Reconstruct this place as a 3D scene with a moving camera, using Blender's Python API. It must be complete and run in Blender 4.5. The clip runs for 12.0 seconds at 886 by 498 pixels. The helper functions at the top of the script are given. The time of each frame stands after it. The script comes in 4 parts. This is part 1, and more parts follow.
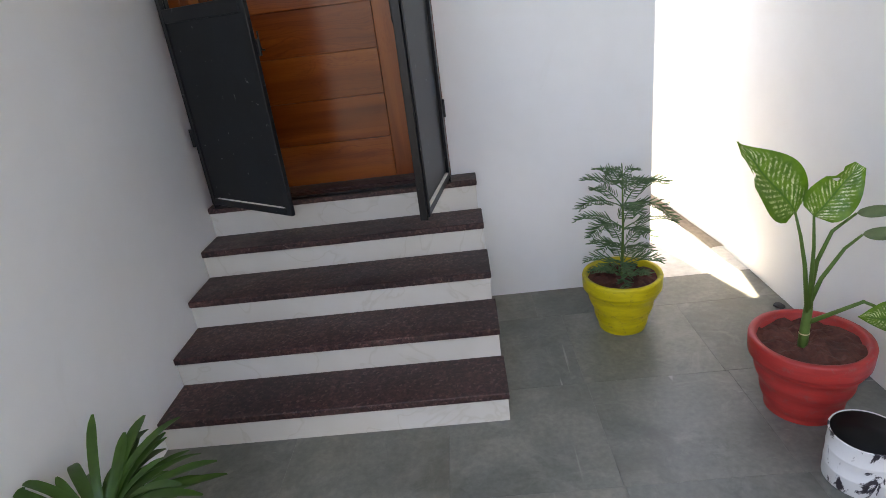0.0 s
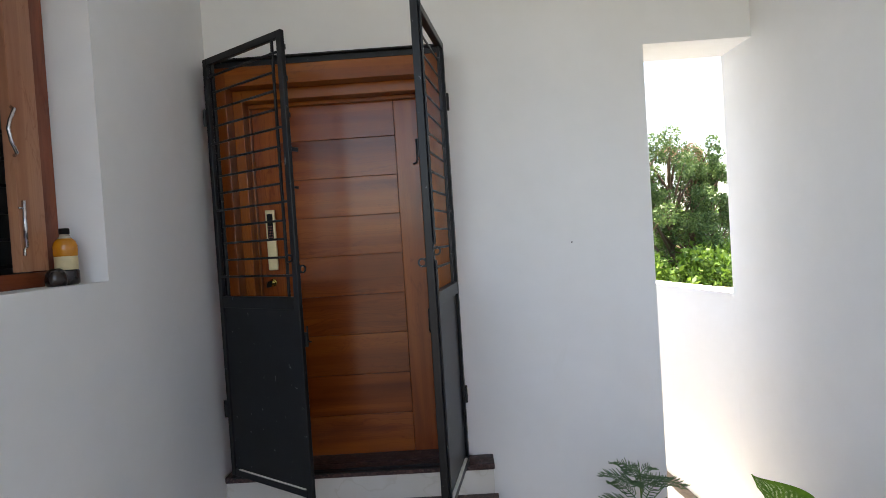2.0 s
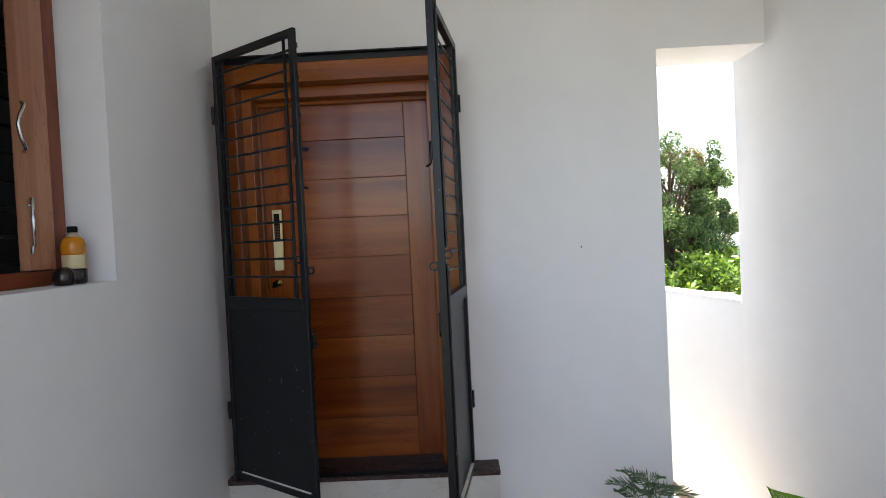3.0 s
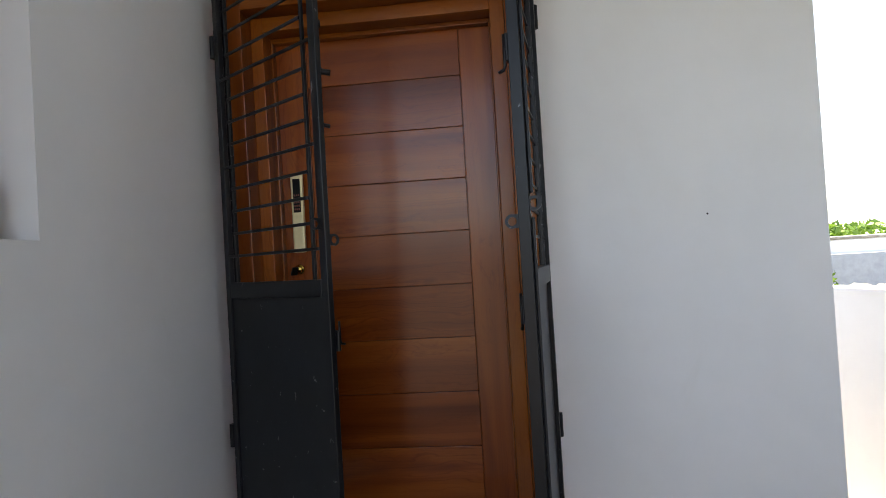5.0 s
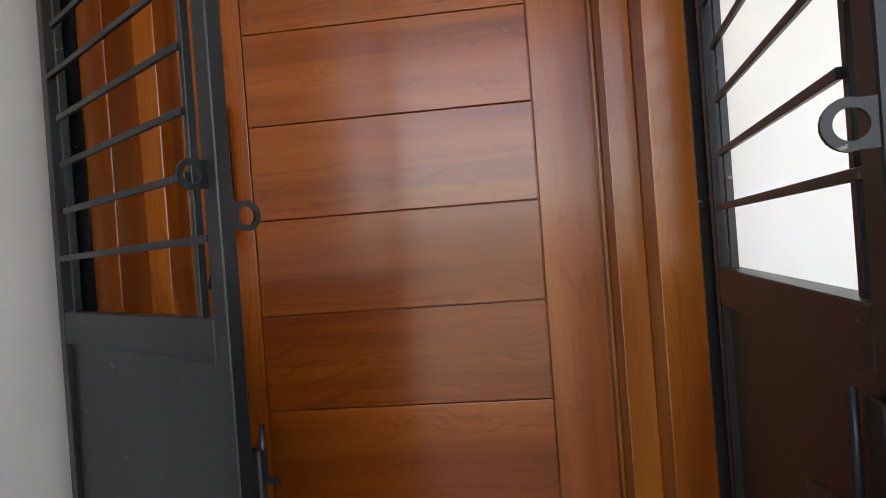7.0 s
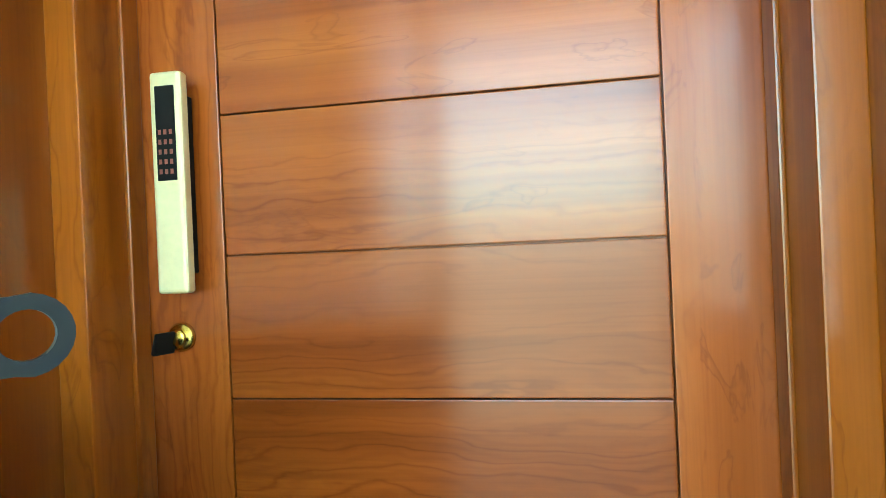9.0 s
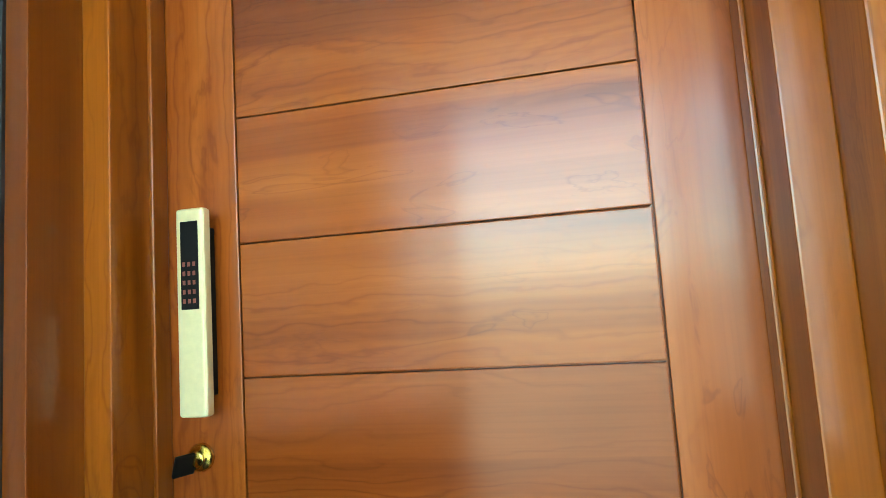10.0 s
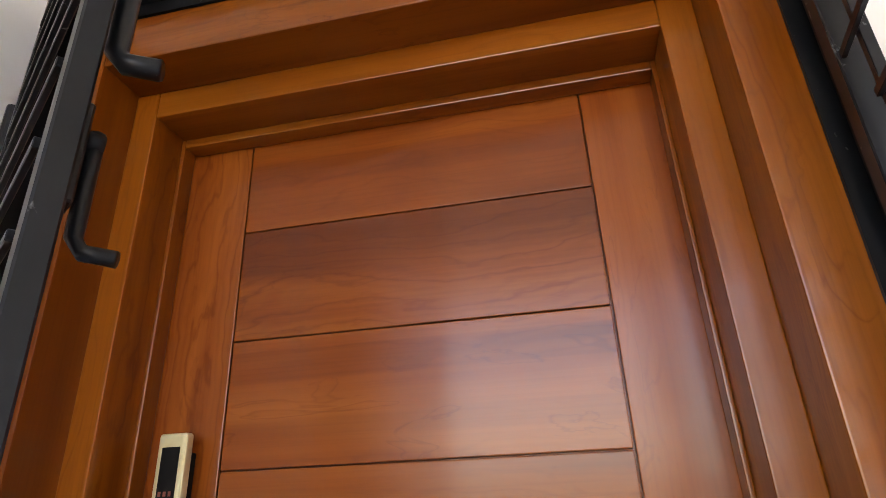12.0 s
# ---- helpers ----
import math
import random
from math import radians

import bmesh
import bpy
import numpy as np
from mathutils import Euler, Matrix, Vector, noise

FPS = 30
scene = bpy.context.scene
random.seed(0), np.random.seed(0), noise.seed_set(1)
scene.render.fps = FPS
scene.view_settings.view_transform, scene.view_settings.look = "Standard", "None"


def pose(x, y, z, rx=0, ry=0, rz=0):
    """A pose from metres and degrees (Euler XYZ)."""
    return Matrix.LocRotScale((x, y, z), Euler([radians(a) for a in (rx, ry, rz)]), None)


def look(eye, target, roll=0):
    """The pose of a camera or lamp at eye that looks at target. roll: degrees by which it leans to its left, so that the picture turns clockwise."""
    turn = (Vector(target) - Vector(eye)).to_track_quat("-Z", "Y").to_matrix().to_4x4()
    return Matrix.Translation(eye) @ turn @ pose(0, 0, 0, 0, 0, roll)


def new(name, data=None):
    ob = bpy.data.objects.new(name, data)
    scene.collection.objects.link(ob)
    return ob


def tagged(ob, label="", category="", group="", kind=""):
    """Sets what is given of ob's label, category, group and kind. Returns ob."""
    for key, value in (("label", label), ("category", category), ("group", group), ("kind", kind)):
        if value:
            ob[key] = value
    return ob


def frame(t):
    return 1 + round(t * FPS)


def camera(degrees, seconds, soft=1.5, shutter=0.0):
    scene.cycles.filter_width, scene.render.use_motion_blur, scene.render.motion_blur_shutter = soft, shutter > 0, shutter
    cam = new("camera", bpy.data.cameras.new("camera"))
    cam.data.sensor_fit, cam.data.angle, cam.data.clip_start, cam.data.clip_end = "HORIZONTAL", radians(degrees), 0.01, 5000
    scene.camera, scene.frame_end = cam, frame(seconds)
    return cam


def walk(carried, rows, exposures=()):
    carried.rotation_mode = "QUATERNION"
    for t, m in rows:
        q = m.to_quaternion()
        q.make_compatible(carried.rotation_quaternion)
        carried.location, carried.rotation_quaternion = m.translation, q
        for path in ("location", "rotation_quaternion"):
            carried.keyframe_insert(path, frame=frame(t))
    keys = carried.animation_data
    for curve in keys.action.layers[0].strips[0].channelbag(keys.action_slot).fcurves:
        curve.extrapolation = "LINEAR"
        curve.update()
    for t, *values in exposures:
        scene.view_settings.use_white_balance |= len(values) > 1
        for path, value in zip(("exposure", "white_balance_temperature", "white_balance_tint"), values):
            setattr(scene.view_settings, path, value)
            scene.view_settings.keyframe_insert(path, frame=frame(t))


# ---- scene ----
cam = camera(74.8, 12.0, soft=0.85)
PATH = [
    (0, (1.45, -3.157, 1.671), (1.34, -1.316, 0.897), -7.3),
    (0.5, (1.442, -3.161, 1.682), (1.349, -1.317, 0.913), -6.7),
    (1, (1.415, -3.222, 1.771), (1.34, -1.3, 1.225), -5.0),
    (1.5, (1.342, -3.287, 1.937), (1.316, -1.292, 1.801), -4.8),
    (2, (1.365, -3.287, 2.043), (1.317, -1.288, 2.0), -3.7),
    (2.5, (1.355, -3.285, 2.079), (1.306, -1.287, 2.037), -3.2),
    (3, (1.302, -3.258, 2.061), (1.264, -1.259, 2.018), -2.8),
    (3.2, (1.280, -3.242, 2.049), (1.246, -1.243, 2.001), -2.8),
    (4.8, (1.239, -2.566, 1.854), (1.047, -0.576, 1.881), -3.3),
    (5, (1.177, -2.434, 1.842), (0.979, -0.444, 1.879), -3.4),
    (5.5, (1.098, -2.141, 1.856), (0.898, -0.151, 1.859), -3.5),
    (6, (1.057, -1.833, 1.86), (0.848, 0.156, 1.857), -4.2),
    (6.5, (1.004, -1.542, 1.858), (0.795, 0.447, 1.851), -4.5),
    (6.7, (0.964, -1.416, 1.868), (0.761, 0.573, 1.862), -4.3),
    (8.3, (0.938, -0.902, 1.869), (0.664, 1.079, 1.886), -3.3),
    (8.5, (0.91, -0.844, 1.914), (0.615, 1.135, 1.901), -3.0),
    (9, (0.869, -0.77, 1.964), (0.526, 1.2, 1.962), -2.5),
    (9.5, (0.887, -0.763, 1.973), (0.477, 1.195, 1.996), -2.5),
    (10, (0.92, -0.804, 2.069), (0.491, 1.14, 2.262), -3.7),
    (10.5, (0.944, -0.867, 2.146), (0.55, 0.996, 2.758), -4.5),
    (11, (0.962, -0.903, 2.176), (0.595, 0.893, 2.976), -4.2),
    (11.5, (0.968, -0.908, 2.172), (0.619, 0.861, 3.038), -3.3),
    (12, (0.958, -0.856, 2.138), (0.594, 0.943, 2.934), -2.4),
]
walk(cam, [(t, look(e, g, r)) for t, e, g, r in PATH],
     exposures=[(0.0, 3.05, 8000, 13), (0.6, 3.05, 8000, 13), (1.2, 2.7, 7900, 12), (2.0, 2.62, 7750, 12), (3.2, 2.58, 7750, 12), (5.0, 2.52, 7850, 12), (5.7, 2.75, 8000, 12), (6.2, 3.05, 8150, 12), (6.7, 3.55, 8650, 13),
                (8.3, 4.65, 7850, 0), (9.0, 5.2, 6800, -26), (9.5, 5.28, 6700, -28), (10.0, 5.0, 7100, -21), (10.5, 4.25, 7950, -3), (11.0, 3.75, 8450, 15), (12.0, 3.95, 8800, 19)])


# ---- light ----
SUN_EL, SUN_AZ = radians(77.0), radians(9.0)   # azimuth from +y towards +x
world = bpy.data.worlds.new("world")
scene.world = world
world.use_nodes = True
wn = world.node_tree.nodes
sky = wn.new("ShaderNodeTexSky")
sky.sky_type = "NISHITA"
sky.sun_disc = False
sky.sun_elevation, sky.sun_rotation = SUN_EL, SUN_AZ
sky.dust_density, sky.air_density, sky.ozone_density = 1.5, 0.8, 0.6
wn["Background"].inputs["Strength"].default_value = 0.15
world.node_tree.links.new(sky.outputs["Color"], wn["Background"].inputs["Color"])
sun = new("sun", bpy.data.lights.new("sun", "SUN"))
sun.data.energy, sun.data.angle, sun.data.color = 5.0, radians(0.6), (1.0, 0.96, 0.9)
to_sun = Vector((math.cos(SUN_EL) * math.sin(SUN_AZ), math.cos(SUN_EL) * math.cos(SUN_AZ), math.sin(SUN_EL)))
sun.matrix_world = look(tuple(to_sun * 30), (0, 0, 0))


# ---- materials ----
def nodes_of(name):
    m = bpy.data.materials.new(name)
    m.use_nodes = True
    nt = m.node_tree
    return m, nt, nt.nodes["Principled BSDF"]


def add(nt, kind, **inputs):
    n = nt.nodes.new("ShaderNode" + kind)
    for k, v in inputs.items():
        n.inputs[k.replace("_", " ")].default_value = v
    return n


def coords(nt, scale=(1, 1, 1), jump=0.0):
    """Object coordinates, scaled, shifted from object to object by its random number."""
    tc = nt.nodes.new("ShaderNodeTexCoord")
    mp = nt.nodes.new("ShaderNodeMapping")
    mp.inputs["Scale"].default_value = scale
    nt.links.new(tc.outputs["Object"], mp.inputs["Vector"])
    if jump:
        oi = nt.nodes.new("ShaderNodeObjectInfo")
        mul = nt.nodes.new("ShaderNodeMath")
        mul.operation = "MULTIPLY"
        mul.inputs[1].default_value = jump
        nt.links.new(oi.outputs["Random"], mul.inputs[0])
        comb = nt.nodes.new("ShaderNodeCombineXYZ")
        for k in "XYZ":
            nt.links.new(mul.outputs[0], comb.inputs[k])
        nt.links.new(comb.outputs[0], mp.inputs["Location"])
    return mp.outputs["Vector"]


def noise_of(nt, vec, scale, detail=4.0, rough=0.55, distortion=0.0):
    n = add(nt, "TexNoise", Scale=scale, Detail=detail, Roughness=rough, Distortion=distortion)
    nt.links.new(vec, n.inputs["Vector"])
    return n.outputs["Fac"]


def ramp(nt, fac, stops):
    r = nt.nodes.new("ShaderNodeValToRGB")
    while len(r.color_ramp.elements) < len(stops):
        r.color_ramp.elements.new(0.5)
    for e, (p, c) in zip(r.color_ramp.elements, stops):
        e.position, e.color = p, (*c, 1)
    nt.links.new(fac, r.inputs["Fac"])
    return r.outputs["Color"]


def mix(nt, a, b, fac, mode="MIX"):
    m = nt.nodes.new("ShaderNodeMix")
    m.data_type, m.blend_type = "RGBA", mode
    for v, k in ((fac, 0), (a, 6), (b, 7)):
        if isinstance(v, (int, float)):
            m.inputs[k].default_value = v
        elif isinstance(v, tuple):
            m.inputs[k].default_value = (*v, 1)
        else:
            nt.links.new(v, m.inputs[k])
    return m.outputs[2]


def bump(nt, bsdf, height, strength, dist=0.002):
    b = add(nt, "Bump", Strength=strength, Distance=dist)
    nt.links.new(height, b.inputs["Height"])
    nt.links.new(b.outputs["Normal"], bsdf.inputs["Normal"])


def gloss(bsdf, rough, metal=0.0, coat=0.0, spec=0.5):
    bsdf.inputs["Roughness"].default_value = rough
    bsdf.inputs["Metallic"].default_value = metal
    bsdf.inputs["Coat Weight"].default_value = coat
    bsdf.inputs["Specular IOR Level"].default_value = spec


def plain(name, color, rough, metal=0.0, spread=0.15, scale=30.0, relief=0.1, spec=0.5):
    """One colour with grain and blotches around it."""
    m, nt, b = nodes_of(name)
    v = coords(nt, jump=7.0)
    lo, hi = tuple(c * (1 - spread) for c in color), tuple(min(1, c * (1 + spread)) for c in color)
    fine, wide = noise_of(nt, v, scale), noise_of(nt, v, scale / 9)
    c = mix(nt, ramp(nt, fine, [(0.3, lo), (0.7, hi)]), ramp(nt, wide, [(0.3, lo), (0.7, hi)]), 0.5)
    nt.links.new(c, b.inputs["Base Color"])
    gloss(b, rough, metal, spec=spec)
    if relief:
        bump(nt, b, fine, relief)
    return m


def wood(name, axis, dark, mid, light, rough=0.3):
    """Lacquered teak with its grain along one axis: soft figure, thin flame lines, pores."""
    m, nt, b = nodes_of(name)
    v = coords(nt, tuple(0.8 if i == axis else 6.5 for i in range(3)), jump=23.0)
    fig = noise_of(nt, v, 0.9, 2.0, 0.5, 0.8)
    base = ramp(nt, fig, [(0.33, dark), (0.5, mid), (0.68, light)])
    wv = coords(nt, tuple(0.28 if i == axis else 1.0 for i in range(3)), jump=31.0)
    wave = add(nt, "TexWave", Scale=9.0, Distortion=15.0, Detail=4.0)
    wave.inputs["Detail Scale"].default_value = 1.1
    wave.bands_direction = "XYZ"[2 if axis == 0 else 0]
    nt.links.new(wv, wave.inputs["Vector"])
    line = ramp(nt, wave.outputs["Fac"], [(0.0, (0.70, 0.58, 0.5)), (0.04, (0.88, 0.84, 0.8)), (0.20, (1, 1, 1)), (0.7, (1, 1, 1)), (1.0, (0.90, 0.86, 0.84))])
    where = ramp(nt, noise_of(nt, v, 0.55, 2.0), [(0.42, (0.05, 0.05, 0.05)), (0.62, (0.85, 0.85, 0.85))])
    c = mix(nt, base, mix(nt, (1.0, 1.0, 1.0), line, where), 0.9, "MULTIPLY")
    v2 = coords(nt, tuple(2.5 if i == axis else 190.0 for i in range(3)), jump=11.0)
    pores = noise_of(nt, v2, 1.0, 3.0)
    c = mix(nt, c, ramp(nt, pores, [(0.3, (0.82, 0.78, 0.74)), (0.55, (1.0, 1.0, 1.0))]), 0.5, "MULTIPLY")
    # glued strips of slightly different tone, and a rarer reddish one
    vb = coords(nt, tuple(0.10 if i == axis else 8.5 for i in range(3)), jump=41.0)
    strip = noise_of(nt, vb, 1.0, 0.0, 0.5)
    c = mix(nt, c, ramp(nt, strip, [(0.40, (0.80, 0.74, 0.72)), (0.425, (0.97, 0.96, 0.95)), (0.53, (1, 1, 1)), (0.55, (1.10, 1.13, 1.16)), (0.63, (1.06, 1.06, 1.06)), (0.645, (0.88, 0.84, 0.86))]), 0.8, "MULTIPLY")
    # curls and short dark dashes of figure, in patches
    vk = coords(nt, tuple(2.6 if i == axis else 9.0 for i in range(3)), jump=17.0)
    curl = noise_of(nt, vk, 2.0, 3.0, 0.55, 0.9)
    patch = ramp(nt, noise_of(nt, coords(nt, tuple(1.2 if i == axis else 4.0 for i in range(3)), jump=53.0), 1.0, 2.0), [(0.46, (0, 0, 0)), (0.62, (0.9, 0.9, 0.9))])
    dash = ramp(nt, curl, [(0.575, (1, 1, 1)), (0.60, (0.50, 0.36, 0.32)), (0.615, (0.82, 0.76, 0.72)), (0.64, (1, 1, 1))])
    c = mix(nt, c, mix(nt, (1.0, 1.0, 1.0), dash, patch), 0.5, "MULTIPLY")
    oi = nt.nodes.new("ShaderNodeObjectInfo")
    c = mix(nt, c, ramp(nt, oi.outputs["Random"], [(0.0, (0.88, 0.85, 0.82)), (1.0, (1.08, 1.1, 1.1))]), 0.7, "MULTIPLY")
    nt.links.new(c, b.inputs["Base Color"])
    gloss(b, rough + 0.1, coat=0.65, spec=0.08)
    b.inputs["Coat Roughness"].default_value = 0.19
    b.inputs["Coat IOR"].default_value = 1.52
    bump(nt, b, pores, 0.10, 0.0005)
    return m


def wall_paint(name, color, stain):
    m, nt, b = nodes_of(name)
    v = coords(nt)
    wide = noise_of(nt, v, 0.9, 5.0, 0.6)
    fine = noise_of(nt, v, 90.0, 3.0)
    roll = noise_of(nt, v, 7.0, 3.0)
    c = mix(nt, ramp(nt, wide, [(0.35, color), (0.75, stain)]), ramp(nt, roll, [(0.3, (0.97, 0.97, 0.97)), (0.7, (1, 1, 1))]), 0.7, "MULTIPLY")
    smear = noise_of(nt, coords(nt, (1.0, 1.0, 0.45)), 2.4, 6.0, 0.7, 0.7)
    c2 = mix(nt, c, (0.62, 0.59, 0.54), ramp(nt, smear, [(0.66, (0, 0, 0)), (0.80, (0.22, 0.22, 0.22))]))
    nt.links.new(c2, b.inputs["Base Color"])
    gloss(b, 0.75, spec=0.3)
    mx = mix(nt, fine, roll, 0.6)
    bump(nt, b, mx, 0.12, 0.003)
    return m


def granite(name):
    """Flamed maroon granite: dark crystals, few pale chips, dusty worn patches, rubbed streaks."""
    m, nt, b = nodes_of(name)
    v = coords(nt, jump=5.0)
    vo = add(nt, "TexVoronoi", Scale=95.0)
    nt.links.new(v, vo.inputs["Vector"])
    speck = ramp(nt, vo.outputs["Color"], [(0.1, (0.012, 0.007, 0.009)), (0.45, (0.05, 0.024, 0.026)), (0.75, (0.11, 0.05, 0.05)), (0.93, (0.30, 0.21, 0.19))])
    mid = noise_of(nt, v, 38.0, 5.0, 0.7, 0.5)
    c = mix(nt, speck, ramp(nt, mid, [(0.36, (0.010, 0.006, 0.008)), (0.5, (0.05, 0.024, 0.026)), (0.64, (0.15, 0.078, 0.072))]), 0.6)
    dust = noise_of(nt, coords(nt, (0.8, 1.6, 1.0), jump=5.0), 4.2, 7.0, 0.68, 0.5)
    c = mix(nt, c, (0.125, 0.09, 0.08), ramp(nt, dust, [(0.46, (0, 0, 0)), (0.72, (0.38, 0.38, 0.38))]))
    c = mix(nt, c, ramp(nt, noise_of(nt, v, 2.3, 4.0), [(0.38, (0.48, 0.47, 0.50)), (0.62, (1.0, 0.97, 0.94))]), 0.95, "MULTIPLY")
    rub = noise_of(nt, coords(nt, (9.0, 42.0, 9.0), jump=3.0), 1.0, 5.0, 0.65, 1.2)
    c = mix(nt, c, (0.36, 0.29, 0.25), ramp(nt, rub, [(0.65, (0, 0, 0)), (0.74, (0.55, 0.55, 0.55))]))
    nt.links.new(c, b.inputs["Base Color"])
    gloss(b, 0.42, spec=0.4)
    nt.links.new(ramp(nt, dust, [(0.3, (0.30, 0.30, 0.30)), (0.65, (0.6, 0.6, 0.6))]), b.inputs["Roughness"])
    bump(nt, b, mid, 0.25, 0.0015)
    return m


def marble(name):
    m, nt, b = nodes_of(name)
    v = coords(nt, jump=9.0)
    vein = noise_of(nt, v, 2.2, 4.0, 0.5, 0.9)
    c = ramp(nt, vein, [(0.485, (0.66, 0.64, 0.60)), (0.5, (0.60, 0.575, 0.52)), (0.51, (0.66, 0.64, 0.60))])
    c = mix(nt, c, ramp(nt, noise_of(nt, v, 2.5, 6.0, 0.6), [(0.3, (0.88, 0.86, 0.80)), (0.7, (1, 1, 1))]), 0.7, "MULTIPLY")
    grime = noise_of(nt, coords(nt, (1.0, 1.0, 2.5), jump=9.0), 11.0, 6.0, 0.7, 0.6)
    c = mix(nt, c, (0.42, 0.34, 0.25), ramp(nt, grime, [(0.66, (0, 0, 0)), (0.78, (0.4, 0.4, 0.4))]))
    nt.links.new(c, b.inputs["Base Color"])
    gloss(b, 0.35, spec=0.4)
    return m


def kota(name):
    """Honed greenish-grey limestone, each slab of its own tone, with scratches and cement haze."""
    m, nt, b = nodes_of(name)
    v = coords(nt, jump=13.0)
    blot = noise_of(nt, v, 2.2, 7.0, 0.65, 0.6)
    fine = noise_of(nt, v, 40.0, 5.0, 0.6)
    c = ramp(nt, blot, [(0.3, (0.115, 0.122, 0.105)), (0.5, (0.17, 0.172, 0.15)), (0.72, (0.24, 0.232, 0.20))])
    c = mix(nt, c, ramp(nt, fine, [(0.35, (0.8, 0.8, 0.8)), (0.65, (1.15, 1.15, 1.15))]), 0.6, "MULTIPLY")
    oi = nt.nodes.new("ShaderNodeObjectInfo")
    c = mix(nt, c, ramp(nt, oi.outputs["Random"], [(0.0, (0.86, 0.88, 0.9)), (1.0, (1.1, 1.08, 1.04))]), 0.8, "MULTIPLY")
    sv = coords(nt, (3.0, 60.0, 3.0), jump=4.0)
    scr = noise_of(nt, sv, 1.0, 3.0, 0.5, 2.0)
    c = mix(nt, c, (0.38, 0.38, 0.36), ramp(nt, scr, [(0.72, (0, 0, 0)), (0.78, (0.4, 0.4, 0.4))]))
    haze = noise_of(nt, v, 5.5, 8.0, 0.72, 1.0)
    c = mix(nt, c, (0.33, 0.32, 0.28), ramp(nt, haze, [(0.52, (0, 0, 0)), (0.7, (0.34, 0.34, 0.34))]))
    stain = noise_of(nt, v, 3.1, 5.0, 0.6, 0.4)
    c = mix(nt, c, (0.10, 0.092, 0.07), ramp(nt, stain, [(0.54, (0, 0, 0)), (0.68, (0.45, 0.45, 0.45))]))
    cut = noise_of(nt, coords(nt, (24.0, 1.3, 3.0), jump=8.0), 1.0, 2.0, 0.4, 0.6)
    c = mix(nt, c, (0.42, 0.41, 0.38), ramp(nt, cut, [(0.745, (0, 0, 0)), (0.77, (0.45, 0.45, 0.45))]))
    nt.links.new(c, b.inputs["Base Color"])
    nt.links.new(ramp(nt, blot, [(0.3, (0.3, 0.3, 0.3)), (0.75, (0.5, 0.5, 0.5))]), b.inputs["Roughness"])
    b.inputs["Specular IOR Level"].default_value = 0.4
    bump(nt, b, fine, 0.15, 0.001)
    return m


def iron(name):
    """Charcoal enamel brushed on steel, with specks, dust and rubbed spots."""
    m, nt, b = nodes_of(name)
    v = coords(nt, jump=6.0)
    sp = noise_of(nt, v, 120.0, 3.0)
    wide = noise_of(nt, v, 6.0, 4.0)
    c = ramp(nt, wide, [(0.3, (0.0045, 0.0052, 0.0065)), (0.7, (0.009, 0.0105, 0.0135))])
    c = mix(nt, c, (0.22, 0.22, 0.22), ramp(nt, sp, [(0.74, (0, 0, 0)), (0.80, (0.5, 0.5, 0.5))]))
    chip = noise_of(nt, v, 26.0, 5.0, 0.6, 0.5)
    c = mix(nt, c, (0.30, 0.31, 0.32), ramp(nt, chip, [(0.67, (0, 0, 0)), (0.71, (0.5, 0.5, 0.5))]))
    nt.links.new(c, b.inputs["Base Color"])
    gloss(b, 0.36, spec=0.30)
    bump(nt, b, noise_of(nt, v, 60.0), 0.15, 0.001)
    return m


def leaf_mat(name, dark, light, vein=None, rough=0.45):
    m, nt, b = nodes_of(name)
    geo = nt.nodes.new("ShaderNodeNewGeometry")
    c = ramp(nt, geo.outputs["Random Per Island"], [(0.0, dark), (1.0, light)])
    v = coords(nt)
    c = mix(nt, c, ramp(nt, noise_of(nt, v, 30.0), [(0.3, (0.8, 0.8, 0.8)), (0.7, (1.15, 1.15, 1.1))]), 0.7, "MULTIPLY")
    if vein:
        st = noise_of(nt, coords(nt, (30, 30, 95)), 1.0, 5.0, 0.7, 1.4)
        c = mix(nt, c, vein, ramp(nt, st, [(0.53, (0, 0, 0)), (0.6, (0.75, 0.75, 0.75))]))
    nt.links.new(c, b.inputs["Base Color"])
    gloss(b, rough, spec=0.4)
    b.inputs["Subsurface Weight"].default_value = 0.0
    tr = add(nt, "BsdfTranslucent")
    nt.links.new(c, tr.inputs["Color"])
    ms = add(nt, "MixShader", Fac=0.3)
    out = nt.nodes["Material Output"]
    nt.links.new(b.outputs[0], ms.inputs[1])
    nt.links.new(tr.outputs[0], ms.inputs[2])
    nt.links.new(ms.outputs[0], out.inputs["Surface"])
    return m


